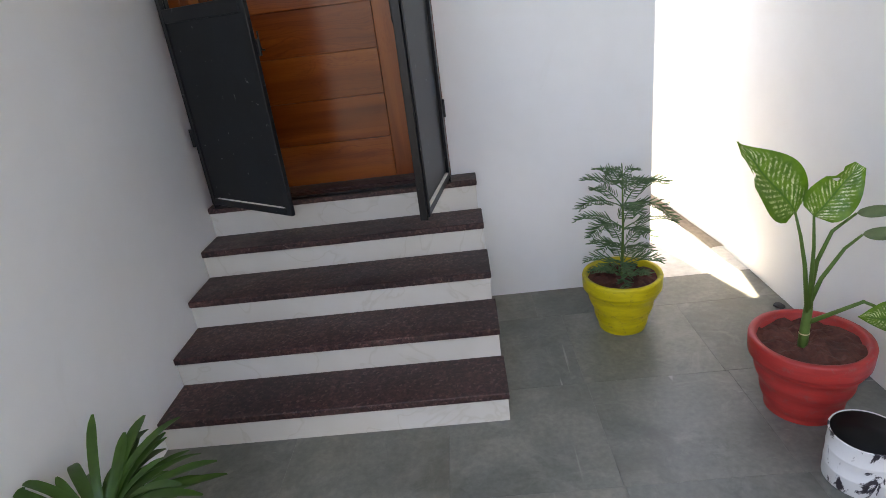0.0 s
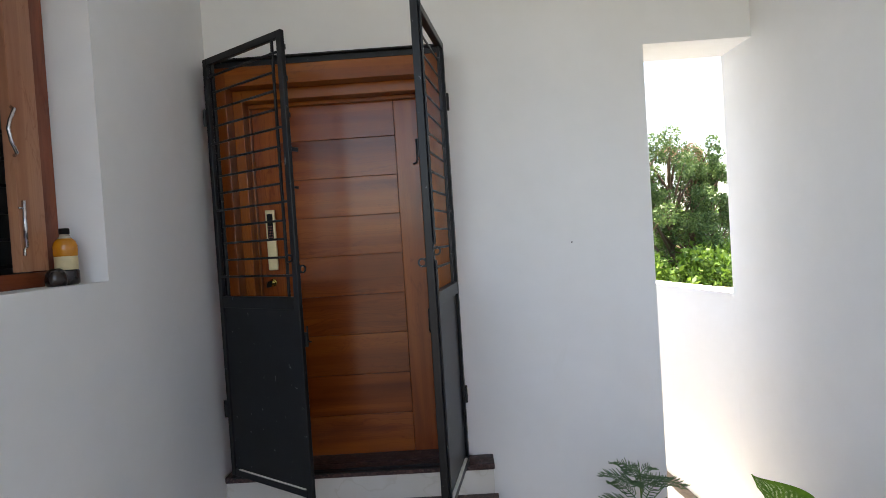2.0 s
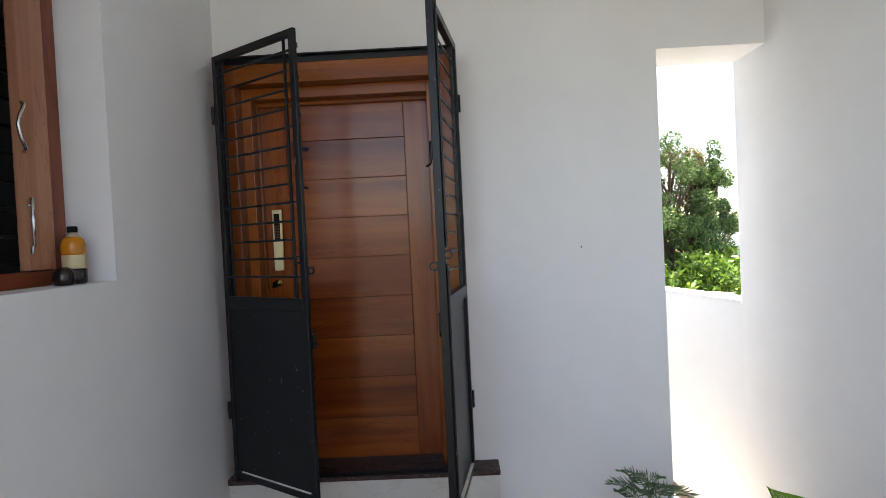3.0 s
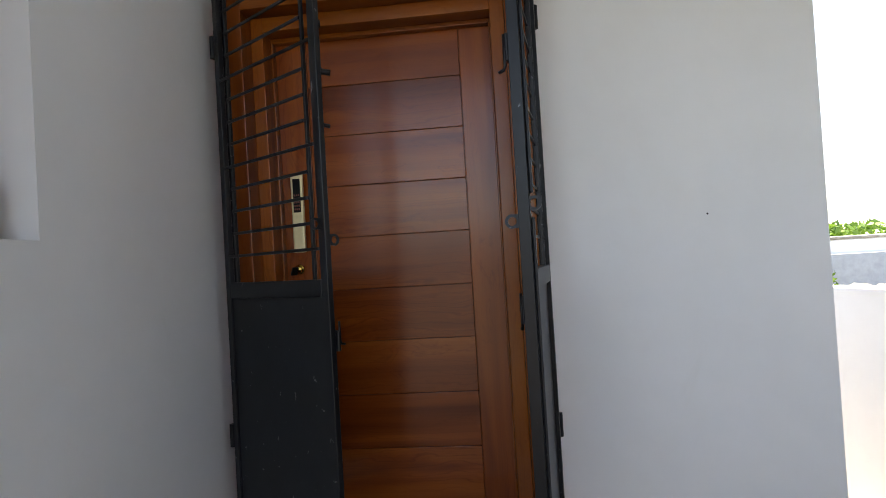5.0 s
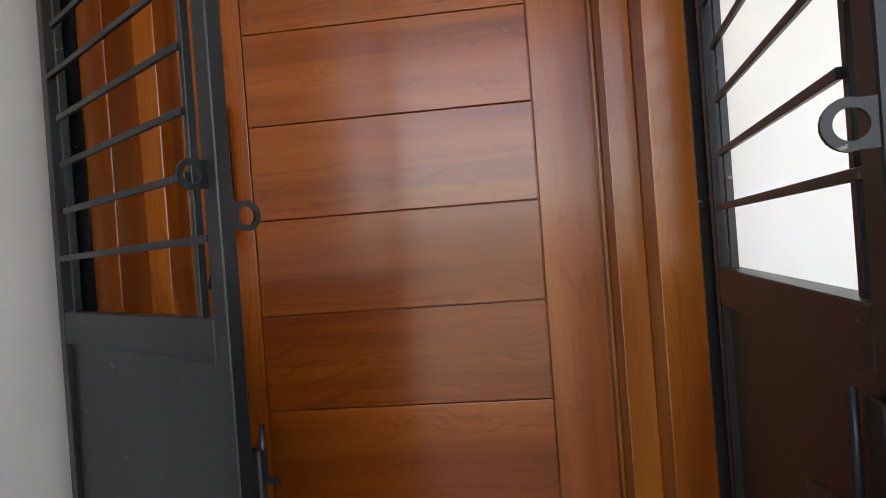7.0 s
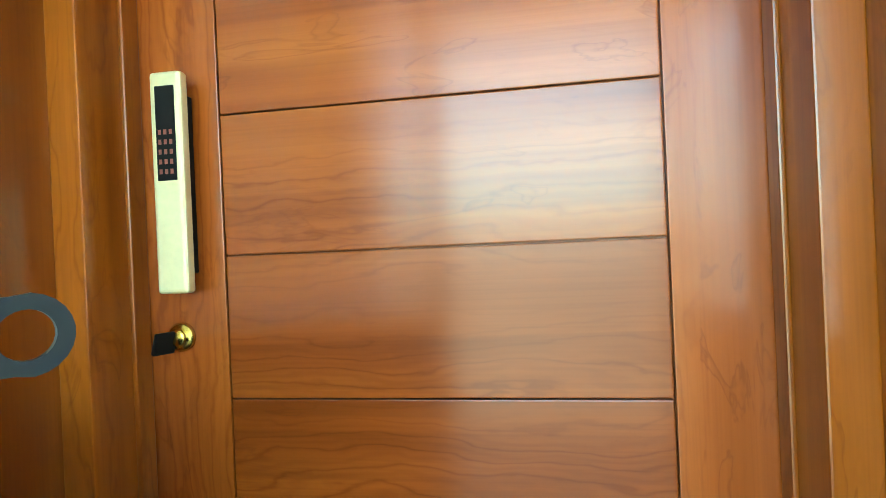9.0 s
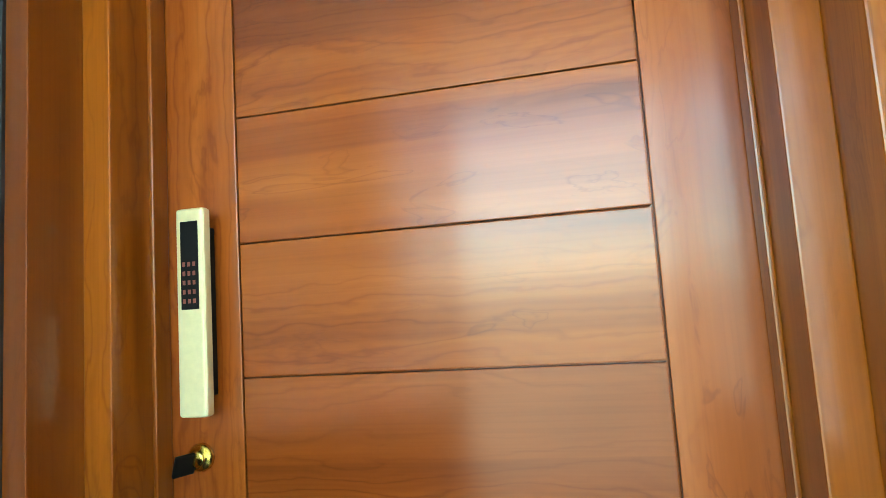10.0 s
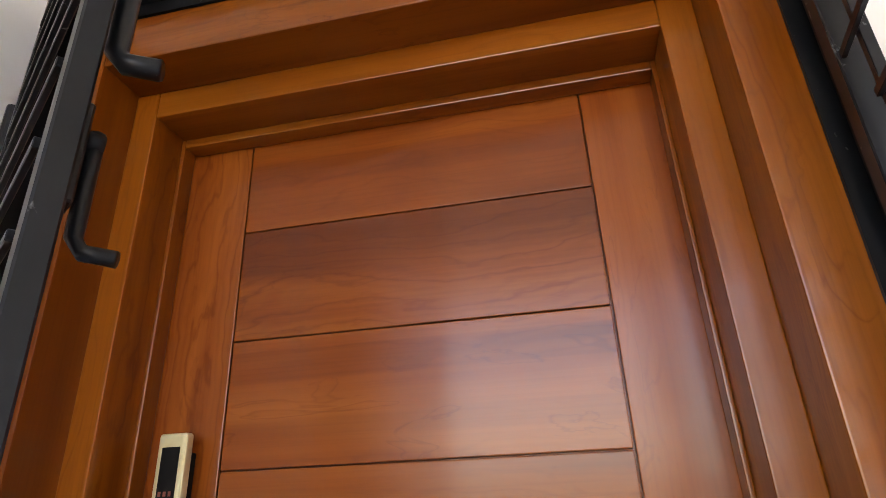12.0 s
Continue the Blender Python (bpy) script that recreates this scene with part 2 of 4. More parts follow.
def marbled_leaf(name):
    """Green blade with a pale midrib and feathery cream marks along its side veins (u runs with them, v from midrib to rim)."""
    m, nt, b = nodes_of(name)
    tc = nt.nodes.new("ShaderNodeTexCoord")
    sep = nt.nodes.new("ShaderNodeSeparateXYZ")
    nt.links.new(tc.outputs["UV"], sep.inputs[0])
    v = coords(nt)
    green = ramp(nt, noise_of(nt, v, 26.0), [(0.3, (0.06, 0.15, 0.008)), (0.7, (0.13, 0.25, 0.016))])
    wave = add(nt, "TexWave", Scale=4.4, Distortion=4.0, Detail=4.0)
    wave.inputs["Detail Scale"].default_value = 6.0
    nt.links.new(tc.outputs["UV"], wave.inputs["Vector"])
    marks = ramp(nt, wave.outputs["Fac"], [(0.56, (0, 0, 0)), (0.80, (1, 1, 1))])
    inner = ramp(nt, sep.outputs["Y"], [(0.08, (0.25, 0.25, 0.25)), (0.2, (1, 1, 1)), (0.62, (0.85, 0.85, 0.85)), (0.82, (0, 0, 0))])
    torn = ramp(nt, noise_of(nt, v, 55.0, 4.0, 0.6), [(0.44, (0.05, 0.05, 0.05)), (0.60, (1, 1, 1))])
    fac = mix(nt, mix(nt, marks, inner, 1.0, "MULTIPLY"), torn, 1.0, "MULTIPLY")
    c = mix(nt, green, (0.66, 0.70, 0.40), fac)
    c = mix(nt, c, (0.05, 0.14, 0.012), ramp(nt, sep.outputs["Y"], [(0.02, (0.9, 0.9, 0.9)), (0.06, (0, 0, 0))]))
    nt.links.new(c, b.inputs["Base Color"])
    gloss(b, 0.32, spec=0.4)
    tr = add(nt, "BsdfTranslucent")
    nt.links.new(c, tr.inputs["Color"])
    ms = add(nt, "MixShader", Fac=0.35)
    nt.links.new(b.outputs[0], ms.inputs[1])
    nt.links.new(tr.outputs[0], ms.inputs[2])
    nt.links.new(ms.outputs[0], nt.nodes["Material Output"].inputs["Surface"])
    return m


M_DIEF = marbled_leaf("variegated_leaf")
TEAK = ((0.175, 0.034, 0.0045), (0.26, 0.056, 0.0080), (0.335, 0.086, 0.013))
M_WOOD_X = wood("teak_across", 0, *TEAK)
M_WOOD_Z = wood("teak_upright", 2, *TEAK)
FRAME = ((0.19, 0.041, 0.0032), (0.275, 0.069, 0.0055), (0.345, 0.100, 0.010))
M_FRAME_X = wood("teak_frame_across", 0, *FRAME, rough=0.33)
M_FRAME_Z = wood("teak_frame_upright", 2, *FRAME, rough=0.33)
WIN = ((0.17, 0.042, 0.02), (0.25, 0.066, 0.03), (0.32, 0.095, 0.04))
M_WIN_Z = wood("window_wood_upright", 2, *WIN, rough=0.4)
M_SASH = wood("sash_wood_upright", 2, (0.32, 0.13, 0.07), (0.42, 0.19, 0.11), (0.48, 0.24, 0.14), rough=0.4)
M_WIN_Y = wood("window_wood_along", 1, *WIN, rough=0.4)
M_WALL = wall_paint("white_wall_paint", (0.84, 0.84, 0.84), (0.79, 0.785, 0.77))
M_CEIL = wall_paint("white_ceiling_paint", (0.80, 0.80, 0.79), (0.77, 0.77, 0.76))
M_GRANITE = granite("maroon_granite")
M_MARBLE = marble("white_marble")
M_KOTA = kota("kota_stone")
M_GROUT = plain("cement_joint", (0.21, 0.21, 0.19), 0.9, scale=60)
M_IRON = iron("charcoal_iron")
M_BRASS = plain("satin_brass", (0.78, 0.68, 0.40), 0.38, metal=0.45, spread=0.08, scale=80, relief=0.03)
M_BRASS_Y = plain("polished_brass", (0.72, 0.52, 0.12), 0.2, metal=1.0, spread=0.08, scale=80, relief=0.02)
M_BLACK = plain("black_plastic", (0.005, 0.0048, 0.0048), 0.55, scale=60, relief=0.0, spec=0.15)
M_DIGIT = plain("dull_red_print", (0.22, 0.06, 0.04), 0.5, scale=60, relief=0.0)
M_STEEL = plain("bright_steel", (0.75, 0.76, 0.78), 0.22, metal=1.0, spread=0.06, scale=60, relief=0.02)
# the room's shade behind the window, put into the colour
M_ROOM_SHADE = plain("room_shade_dark", (0.10, 0.10, 0.10), 0.9)
M_CONC = plain("pale_concrete", (0.66, 0.64, 0.60), 0.9, spread=0.25, scale=22, relief=0.4)
M_STREET = plain("dark_paving", (0.055, 0.055, 0.055), 0.9, spread=0.25, scale=18, relief=0.4)
M_BROWN_STRIP = plain("rough_brown", (0.30, 0.25, 0.195), 0.95, spread=0.3, scale=28, relief=0.5)
M_SOILG = plain("dry_ground", (0.085, 0.08, 0.05), 0.95, spread=0.35, scale=3, relief=0.6)
M_SAND = plain("pale_dry_earth", (0.42, 0.38, 0.28), 0.95, spread=0.3, scale=9, relief=0.6)
M_SOIL = plain("red_soil", (0.095, 0.03, 0.02), 0.95, spread=0.5, scale=70, relief=1.0)


def pot_paint(name, color, dirt):
    m, nt, b = nodes_of(name)
    v = coords(nt)
    sv = coords(nt, (5.0, 5.0, 38.0))
    streak = noise_of(nt, sv, 1.0, 4.0, 0.6, 0.8)
    c = ramp(nt, streak, [(0.3, tuple(0.78 * k for k in color)), (0.65, tuple(min(1, 1.08 * k) for k in color))])
    scuff = noise_of(nt, v, 34.0, 6.0, 0.7, 0.6)
    c = mix(nt, c, dirt, ramp(nt, scuff, [(0.55, (0, 0, 0)), (0.68, (0.65, 0.65, 0.65))]))
    wide = noise_of(nt, v, 6.0, 3.0)
    c = mix(nt, c, ramp(nt, wide, [(0.3, (0.82, 0.8, 0.78)), (0.7, (1, 1, 1))]), 0.7, "MULTIPLY")
    nt.links.new(c, b.inputs["Base Color"])
    gloss(b, 0.45, spec=0.4)
    bump(nt, b, streak, 0.25, 0.002)
    return m


M_YELLOW = pot_paint("yellow_pot_paint", (0.60, 0.50, 0.012), (0.22, 0.17, 0.04))
M_RED = pot_paint("red_plastic_pot", (0.44, 0.034, 0.03), (0.30, 0.10, 0.09))
M_STONE = plain("grey_stone", (0.32, 0.30, 0.27), 0.95, spread=0.4, scale=9, relief=0.8)
M_SHEET = plain("weathered_sheet", (0.33, 0.36, 0.40), 0.7, spread=0.2, scale=6)
M_BARK = plain("brown_bark", (0.10, 0.07, 0.045), 0.95, spread=0.4, scale=25, relief=0.8)
M_TREE = leaf_mat("tree_leaf", (0.03, 0.075, 0.02), (0.14, 0.22, 0.07))
M_TREE_P = leaf_mat("reddish_blossom", (0.24, 0.12, 0.09), (0.42, 0.28, 0.17))
M_BUSH = leaf_mat("bush_leaf", (0.05, 0.12, 0.015), (0.16, 0.27, 0.04))
M_PINE = leaf_mat("pine_needle", (0.055, 0.13, 0.05), (0.12, 0.22, 0.09))
M_STALK = leaf_mat("green_stalk", (0.085, 0.17, 0.03), (0.12, 0.21, 0.05))
M_GREYLEAF = leaf_mat("grey_green_leaf", (0.09, 0.14, 0.07), (0.13, 0.18, 0.09), rough=0.5)
M_LILY = leaf_mat("strap_leaf", (0.025, 0.075, 0.014), (0.10, 0.20, 0.035), rough=0.33)
M_CLAY = plain("dark_clay", (0.20, 0.08, 0.05), 0.8, scale=25)
M_JUICE = plain("amber_liquid", (0.55, 0.20, 0.012), 0.15, scale=15, relief=0.0)
M_DARKLIQ = plain("dark_dregs", (0.02, 0.013, 0.012), 0.2, scale=20, relief=0.0)
M_LABEL = plain("cream_label", (0.62, 0.52, 0.30), 0.5, scale=30, relief=0.0)
M_CLEAR = plain("cloudy_plastic", (0.42, 0.35, 0.26), 0.25, scale=20, relief=0.0)


def can_paint():
    m, nt, b = nodes_of("flaked_white_paint")
    v = coords(nt, (1, 1, 0.6))
    n = noise_of(nt, v, 16.0, 6.0, 0.65, 0.8)
    c = ramp(nt, n, [(0.0, (0.025, 0.02, 0.03)), (0.40, (0.03, 0.025, 0.035)), (0.43, (0.70, 0.70, 0.70)), (1.0, (0.78, 0.78, 0.77))])
    nt.links.new(c, b.inputs["Base Color"])
    gloss(b, 0.5)
    bump(nt, b, n, 0.3)
    return m


M_CAN = can_paint()


# ---- mesh helpers ----
def thing(name, at, label="", category="", group="", kind=""):
    ob = new(name)
    ob.empty_display_size = 0.1
    ob.matrix_world = at if isinstance(at, Matrix) else Matrix.Translation(at)
    return tagged(ob, label, category, group, kind)


def mesh_of(name, bm, mat, smooth=False):
    me = bpy.data.meshes.new(name)
    bmesh.ops.recalc_face_normals(bm, faces=bm.faces)
    bm.to_mesh(me)
    bm.free()
    me.materials.append(mat)
    if smooth:
        me.polygons.foreach_set("use_smooth", [True] * len(me.polygons))
    return me


def part(name, bm, mat, parent=None, label="", smooth=False):
    """Links a bmesh, in its parent's coordinates, as one mesh object under it."""
    ob = new(name, mesh_of(name, bm, mat, smooth))
    ob.parent = parent
    return tagged(ob, label)


def solid(name, bm, mat, label="", category="", kind="", smooth=False):
    ob = new(name, mesh_of(name, bm, mat, smooth))
    return tagged(ob, label, category, "", kind)


def box(lo, hi, bevel=0.0, bm=None, seg=1):
    own = bm is None
    bm = bm or bmesh.new()
    c = [(a + b) / 2 for a, b in zip(lo, hi)]
    r = bmesh.ops.create_cube(bm, size=1.0, matrix=Matrix.Translation(c) @ Matrix.Diagonal([b - a for a, b in zip(lo, hi)] + [1]))
    if bevel and own:
        bmesh.ops.bevel(bm, geom=bm.edges[:], offset=bevel, segments=seg, affect="EDGES", profile=0.6)
    return bm


def boxes(*pairs):
    bm = bmesh.new()
    for lo, hi in pairs:
        box(lo, hi, bm=bm)
    return bm


def tube(points, radii, sides=8, bm=None, cap=True):
    """A tapered tube along points."""
    bm = bm or bmesh.new()
    pts = [Vector(p) for p in points]
    if isinstance(radii, (int, float)):
        radii = [radii] * len(pts)
    rings, ref = [], None
    for i, p in enumerate(pts):
        d = (pts[min(i + 1, len(pts) - 1)] - pts[max(i - 1, 0)]).normalized()
        if ref is None:
            ref = d.orthogonal().normalized()
        ref = (ref - d * ref.dot(d)).normalized()
        side = d.cross(ref)
        rings.append([bm.verts.new(p + radii[i] * (math.cos(a) * ref + math.sin(a) * side)) for a in (2 * math.pi * k / sides for k in range(sides))])
    for a, b in zip(rings, rings[1:]):
        for k in range(sides):
            bm.faces.new((a[k], a[(k + 1) % sides], b[(k + 1) % sides], b[k]))
    if cap:
        bm.faces.new(rings[0])
        bm.faces.new(rings[-1])
    return bm


def lathe(profile, sides=48, wobble=None, cap=True):
    """A turned body from (radius, height) pairs."""
    bm = bmesh.new()
    rings = []
    for r, z in profile:
        ring = []
        for k in range(sides):
            a = 2 * math.pi * k / sides
            rr = r * (1 + (wobble(a, z) if wobble else 0))
            ring.append(bm.verts.new((rr * math.cos(a), rr * math.sin(a), z)))
        rings.append(ring)
    for a, b in zip(rings, rings[1:]):
        for k in range(sides):
            bm.faces.new((a[k], a[(k + 1) % sides], b[(k + 1) % sides], b[k]))
    if cap:
        bm.faces.new(rings[0])
        bm.faces.new(rings[-1])
    return bm


def lug_plate(r_out, r_in, length, thick, tall):
    """A flat eye: a tongue from x=0 to a round end with a hole, in the xz plane."""
    bm = bmesh.new()
    n = 24
    outer, inner = [], []
    for k in range(n):
        a = -math.pi + 2 * math.pi * (k + 0.5) / n
        ca, sa = math.cos(a), math.sin(a)
        inner.append((length + r_in * ca, r_in * sa))
        if ca < 0 and abs(sa) > 0.0:
            outer.append((max(0.0, length + r_out * ca * 2.2), tall / 2 * (1 if sa > 0 else -1) if abs(sa) > 0.5 else tall * sa))
        else:
            outer.append((length + r_out * ca, r_out * sa))
    lay = []
    for y in (-thick / 2, thick / 2):
        lay.append(([bm.verts.new((x, y, z)) for x, z in outer], [bm.verts.new((x, y, z)) for x, z in inner]))
    for k in range(n):
        j = (k + 1) % n
        for o, i in lay:
            bm.faces.new((o[k], o[j], i[j], i[k]))
        bm.faces.new((lay[0][0][k], lay[0][0][j], lay[1][0][j], lay[1][0][k]))
        bm.faces.new((lay[0][1][k], lay[0][1][j], lay[1][1][j], lay[1][1][k]))
    return bm


# ---- the setting ----
RX = 3.072         # inner face of the right wall
HEAD = 3.043       # soffit of the side passage opening
CEIL = 3.95
PIER = 2.473       # free edge of the door wall

solid("wall_door", boxes(((-0.3, 0, 0), (0.064, 0.23, CEIL)), ((0.064, 0, 3.075), (1.36, 0.23, CEIL)), ((1.36, 0, 0), (PIER, 0.23, CEIL)),
      ((PIER, 0, HEAD), (RX, 0.37, CEIL)), ((0.064, 0.0, 0), (1.36, 0.23, 0.76))),
      M_WALL, "white painted entrance wall round the wooden door", "wall", "structure")
WY0, WY1, WZ0, WZ1 = -2.26, -1.055, 1.953, 3.25
solid("wall_left", boxes(((-0.3, WY1, 0), (0, 0, CEIL)), ((-0.3, WY0, 0), (0, WY1, WZ0)), ((-0.3, WY0, WZ1), (0, WY1, CEIL)),
      ((-0.3, -2.42, 0), (0, WY0, CEIL))), M_WALL, "white painted side wall with a window opening", "wall", "structure")
# real beside the porch; the unseen run beyond keeps sky light off wall_left
solid("wall_right", boxes(((RX, -7.5, -0.03), (RX + 0.23, 0.37, CEIL))), M_WALL, "white painted side wall of the porch with an added unseen run", "wall", "structure")
solid("ceiling", boxes(((-0.3, -4.6, CEIL), (RX + 0.23, 0.37, CEIL + 0.14))), M_CEIL, "white painted porch ceiling slab", "ceiling", "structure")
# added behind the camera to cut low sky light on door and gate
solid("wall_front", boxes(((-8.0, -6.9, -0.05), (9.0, -6.7, 2.3))), M_STONE, "plain grey unseen wall added before the porch to block low light", "wall", "structure")
# unseen mass of the house, set back so sun reaches the passage floor
solid("wall_house_side", boxes(((2.02, 0.23, 0), (2.25, 9.0, 3.7))), M_WALL, "white unseen side wall added as house mass for the sun", "wall", "structure")
# added box closing off the room; its dark colour stands for indoor shade
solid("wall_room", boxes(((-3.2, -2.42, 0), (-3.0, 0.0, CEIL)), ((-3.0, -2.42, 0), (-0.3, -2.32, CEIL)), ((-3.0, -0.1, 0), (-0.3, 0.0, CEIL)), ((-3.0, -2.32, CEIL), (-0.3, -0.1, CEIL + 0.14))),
      M_ROOM_SHADE, "room walls behind the window, shade put into their dark colour", "wall", "structure")
# unseen slab over the house, edge skewed to outline the passage's sun patch
bm = bmesh.new()
edge = [(-3.2, 0.38), (3.08, 0.38), (3.06, 0.56), (2.81, 1.43), (2.70, 2.4), (2.70, 9.0), (-3.2, 9.0)]
lower, upper = [[bm.verts.new((x, y, z)) for x, y in edge] for z in (3.71, 3.85)]
bm.faces.new(lower[::-1])
bm.faces.new(upper)
for k in range(len(edge)):
    j = (k + 1) % len(edge)
    bm.faces.new((lower[k], lower[j], upper[j], upper[k]))
solid("roof_house", bm, M_CONC, "unseen concrete slab with a skewed edge that shapes the sun patch", "roof", "structure")

# compound wall beyond the passage, slightly askew
bm = boxes(((0, 0, 0), (0.15, 9.0, 1.55)), ((-0.015, 0, 1.55), (0.165, 9.0, 1.575)))
for v in bm.verts:
    if v.co.z > 1:
        v.co.z -= 0.06 * v.co.y if v.co.y < 4 else 0.24
ob = solid("wall_compound", bm, M_WALL, "low white compound wall beyond the passage", "wall", "structure")
ob.matrix_world = pose(RX + 0.005, 0.375, 0, 0, 0, 5.2)
# narrow uneven brown strip along the foot of the compound wall
bm = bmesh.new()
n = 40
verts = [[bm.verts.new((-0.085 * (1 - j / 4) + (0.012 * noise.noise((i * 0.7, j, 0)) if j < 4 else 0), i * 9.0 / n, (-0.0055 if j == 0 else 0.000 + 0.004 * noise.noise((i * 0.9, j * 2.0, 5))))) for j in range(5)] for i in range(n + 1)]
for a, b in zip(verts, verts[1:]):
    for j in range(4):
        bm.faces.new((a[j], a[j + 1], b[j + 1], b[j]))
ob = solid("mortar_strip", bm, M_BROWN_STRIP, "rough brown strip along the compound wall", "trim", "structure")
ob.matrix_world = pose(RX + 0.003, 0.38, 0, 0, 0, 5.2)

bm = bmesh.new()
bmesh.ops.create_grid(bm, x_segments=24, y_segments=24, size=500)
for v in bm.verts:
    v.co.z = -0.05
solid("ground", bm, M_SOILG, "dry brown earth around the house", "ground", "structure")
solid("passage_floor", boxes(((2.25, 0.232, -0.05), (3.2, 9.0, -0.006)), ((PIER, 0.02, -0.05), (RX, 0.232, -0.006))), M_CONC, "pale concrete passage floor beside the house", "floor", "structure")
solid("driveway", boxes(((-6.0, -16.0, -0.049), (9.0, -4.6, -0.03))), M_STREET, "dark grey driveway before the porch", "pavement", "structure")

# ---- stairs ----
stairs = thing("stairs", (0, 0, 0), "five entrance steps of maroon granite and white marble", "stairs", kind="structure")
TOPS = (0.153, 0.307, 0.461, 0.616, 0.787)
NOSE = (-1.163, -0.898, -0.626, -0.355, -0.140)
ENDS = (1.530, 1.524, 1.514, 1.508, 1.496)
for k in range(5):
    back = NOSE[k + 1] + 0.02 if k < 4 else 0.16
    z0 = TOPS[k - 1] if k else 0.0
    bm = box((0.003, NOSE[k], TOPS[k] - 0.034), (ENDS[k], back, TOPS[k]), 0.007, seg=3)
    part("tread", bm, M_GRANITE, stairs, "maroon granite tread")
    part("riser", box((0.003, NOSE[k] + 0.016, z0), (ENDS[k] - 0.006, NOSE[k] + 0.034, TOPS[k] - 0.034)), M_MARBLE, stairs, "white marble riser")
    part("side_panel", box((ENDS[k] - 0.024, NOSE[k] + 0.0345, 0.0), (ENDS[k] - 0.006, -0.001 if k == 4 else NOSE[k + 1] + 0.0335, TOPS[k] - 0.034)), M_MARBLE, stairs, "white marble cheek")

# ---- door frame, door, gate ----
Y_OUT, Y_IN, Y_SEAM, Y_LEAF = -0.122, -0.024, 0.063, 0.104
XL0, XL1, XL2 = 0.066, 0.154, 0.207      # outer edge, step, jamb
XR0, XR1, XR2 = 1.358, 1.248, 1.189
ZT0, ZT1, ZT2 = 3.07, 2.935, 2.874
ZB = 0.788
frame_ob = thing("door_frame", (0.7, 0, ZB), "stepped polished teak frame of the entrance door", "door frame", kind="structure")


def rel(ob, bm):
    bmesh.ops.transform(bm, matrix=ob.matrix_world.inverted(), verts=bm.verts)
    return bm


def fpart(name, lo, hi, mat, parent, bevel=0.003, label=""):
    return part(name, rel(parent, box(lo, hi, bevel, seg=2)), mat, parent, label)


bpy.context.view_layer.update()
fpart("jamb", (XL0, Y_OUT, ZB), (XL1, 0.2, ZT0), M_FRAME_Z, frame_ob)
fpart("jamb", (XR1, Y_OUT, ZB), (XR0, 0.2, ZT0), M_FRAME_Z, frame_ob)
fpart("head", (XL1, Y_OUT, ZT1), (XR1, 0.2, ZT0), M_FRAME_X, frame_ob)
fpart("inner_jamb", (XL1, Y_IN, ZB), (XL2, 0.2, ZT1), M_FRAME_Z, frame_ob)
fpart("inner_jamb", (XR2, Y_IN, ZB), (XR1, 0.2, ZT1), M_FRAME_Z, frame_ob)
fpart("inner_head", (XL2, Y_IN, ZT2), (XR2, 0.2, ZT1), M_FRAME_X, frame_ob)
STOP, STOP_T = 0.009, 0.020
fpart("door_stop", (XL2, Y_SEAM, ZB), (XL2 + STOP, Y_LEAF - 0.002, ZT2), M_FRAME_Z, frame_ob, 0.003)
fpart("door_stop", (XR2 - STOP, Y_SEAM, ZB), (XR2, Y_LEAF - 0.002, ZT2), M_FRAME_Z, frame_ob, 0.003)
fpart("door_stop", (XL2 + STOP, Y_SEAM, ZT2 - STOP_T), (XR2 - STOP, Y_LEAF - 0.002, ZT2), M_FRAME_X, frame_ob, 0.003)
fpart("threshold", (XL2, Y_IN, ZB), (XR2, 0.19, ZB + 0.004), M_GRANITE, frame_ob, 0.001, "maroon granite threshold strip")

door = thing("door_1", (0.7, Y_LEAF, 0.794), "closed polished teak entrance door of nine planks", "door", kind="structure")
bpy.context.view_layer.update()
PXL, PXR = 0.356, 1.044
fpart("core", (XL2 + 0.003, Y_LEAF + 0.014, 0.794), (XR2 - 0.003, Y_LEAF + 0.036, ZT2 - 0.012), M_WOOD_X, door)
fpart("stile", (XL2 + 0.003, Y_LEAF, 0.794), (PXL - 0.003, Y_LEAF + 0.014, ZT2 - 0.012), M_WOOD_Z, door, 0.002)
fpart("stile", (PXR + 0.003, Y_LEAF, 0.794), (XR2 - 0.003, Y_LEAF + 0.014, ZT2 - 0.012), M_WOOD_Z, door, 0.002)
JOINT = [ZT2 - 0.012] + [2.651, 2.425, 2.198, 1.967, 1.733, 1.501, 1.263, 1.025] + [0.794]
for k in range(9):
    fpart("plank", (PXL, Y_LEAF, JOINT[k + 1] + (0.0012 if k < 8 else 0)), (PXR, Y_LEAF + 0.014, JOINT[k] - (0.0012 if k else 0)), M_WOOD_X, door, 0.0020)

lock = thing("digital_lock", (0.2935, Y_LEAF, 1.911), "slim satin brass door lock with a black keypad", "door lock")
lx, ly = 0.027, -0.052
part("case", box((-lx, ly, 0.0), (lx, ly + 0.022, 0.35), 0.007, seg=3), M_BRASS, lock)
part("mount", box((-0.018, ly + 0.022, 0.03), (0.014, 0.0, 0.32), 0.002), M_BLACK, lock)
pad = part("keypad", box((-0.0165, ly - 0.0022, 0.178), (0.0165, ly + 0.001, 0.327), 0.001), M_BLACK, lock, "black glass keypad")
for r in range(5):
    for c in range(3):
        x, z = -0.0095 + 0.0095 * c, 0.192 + 0.0155 * r
        part("key", box((x - 0.0024, ly - 0.0030, z - 0.0038), (x + 0.0024, ly - 0.0021, z + 0.0038)), M_DIGIT, pad)

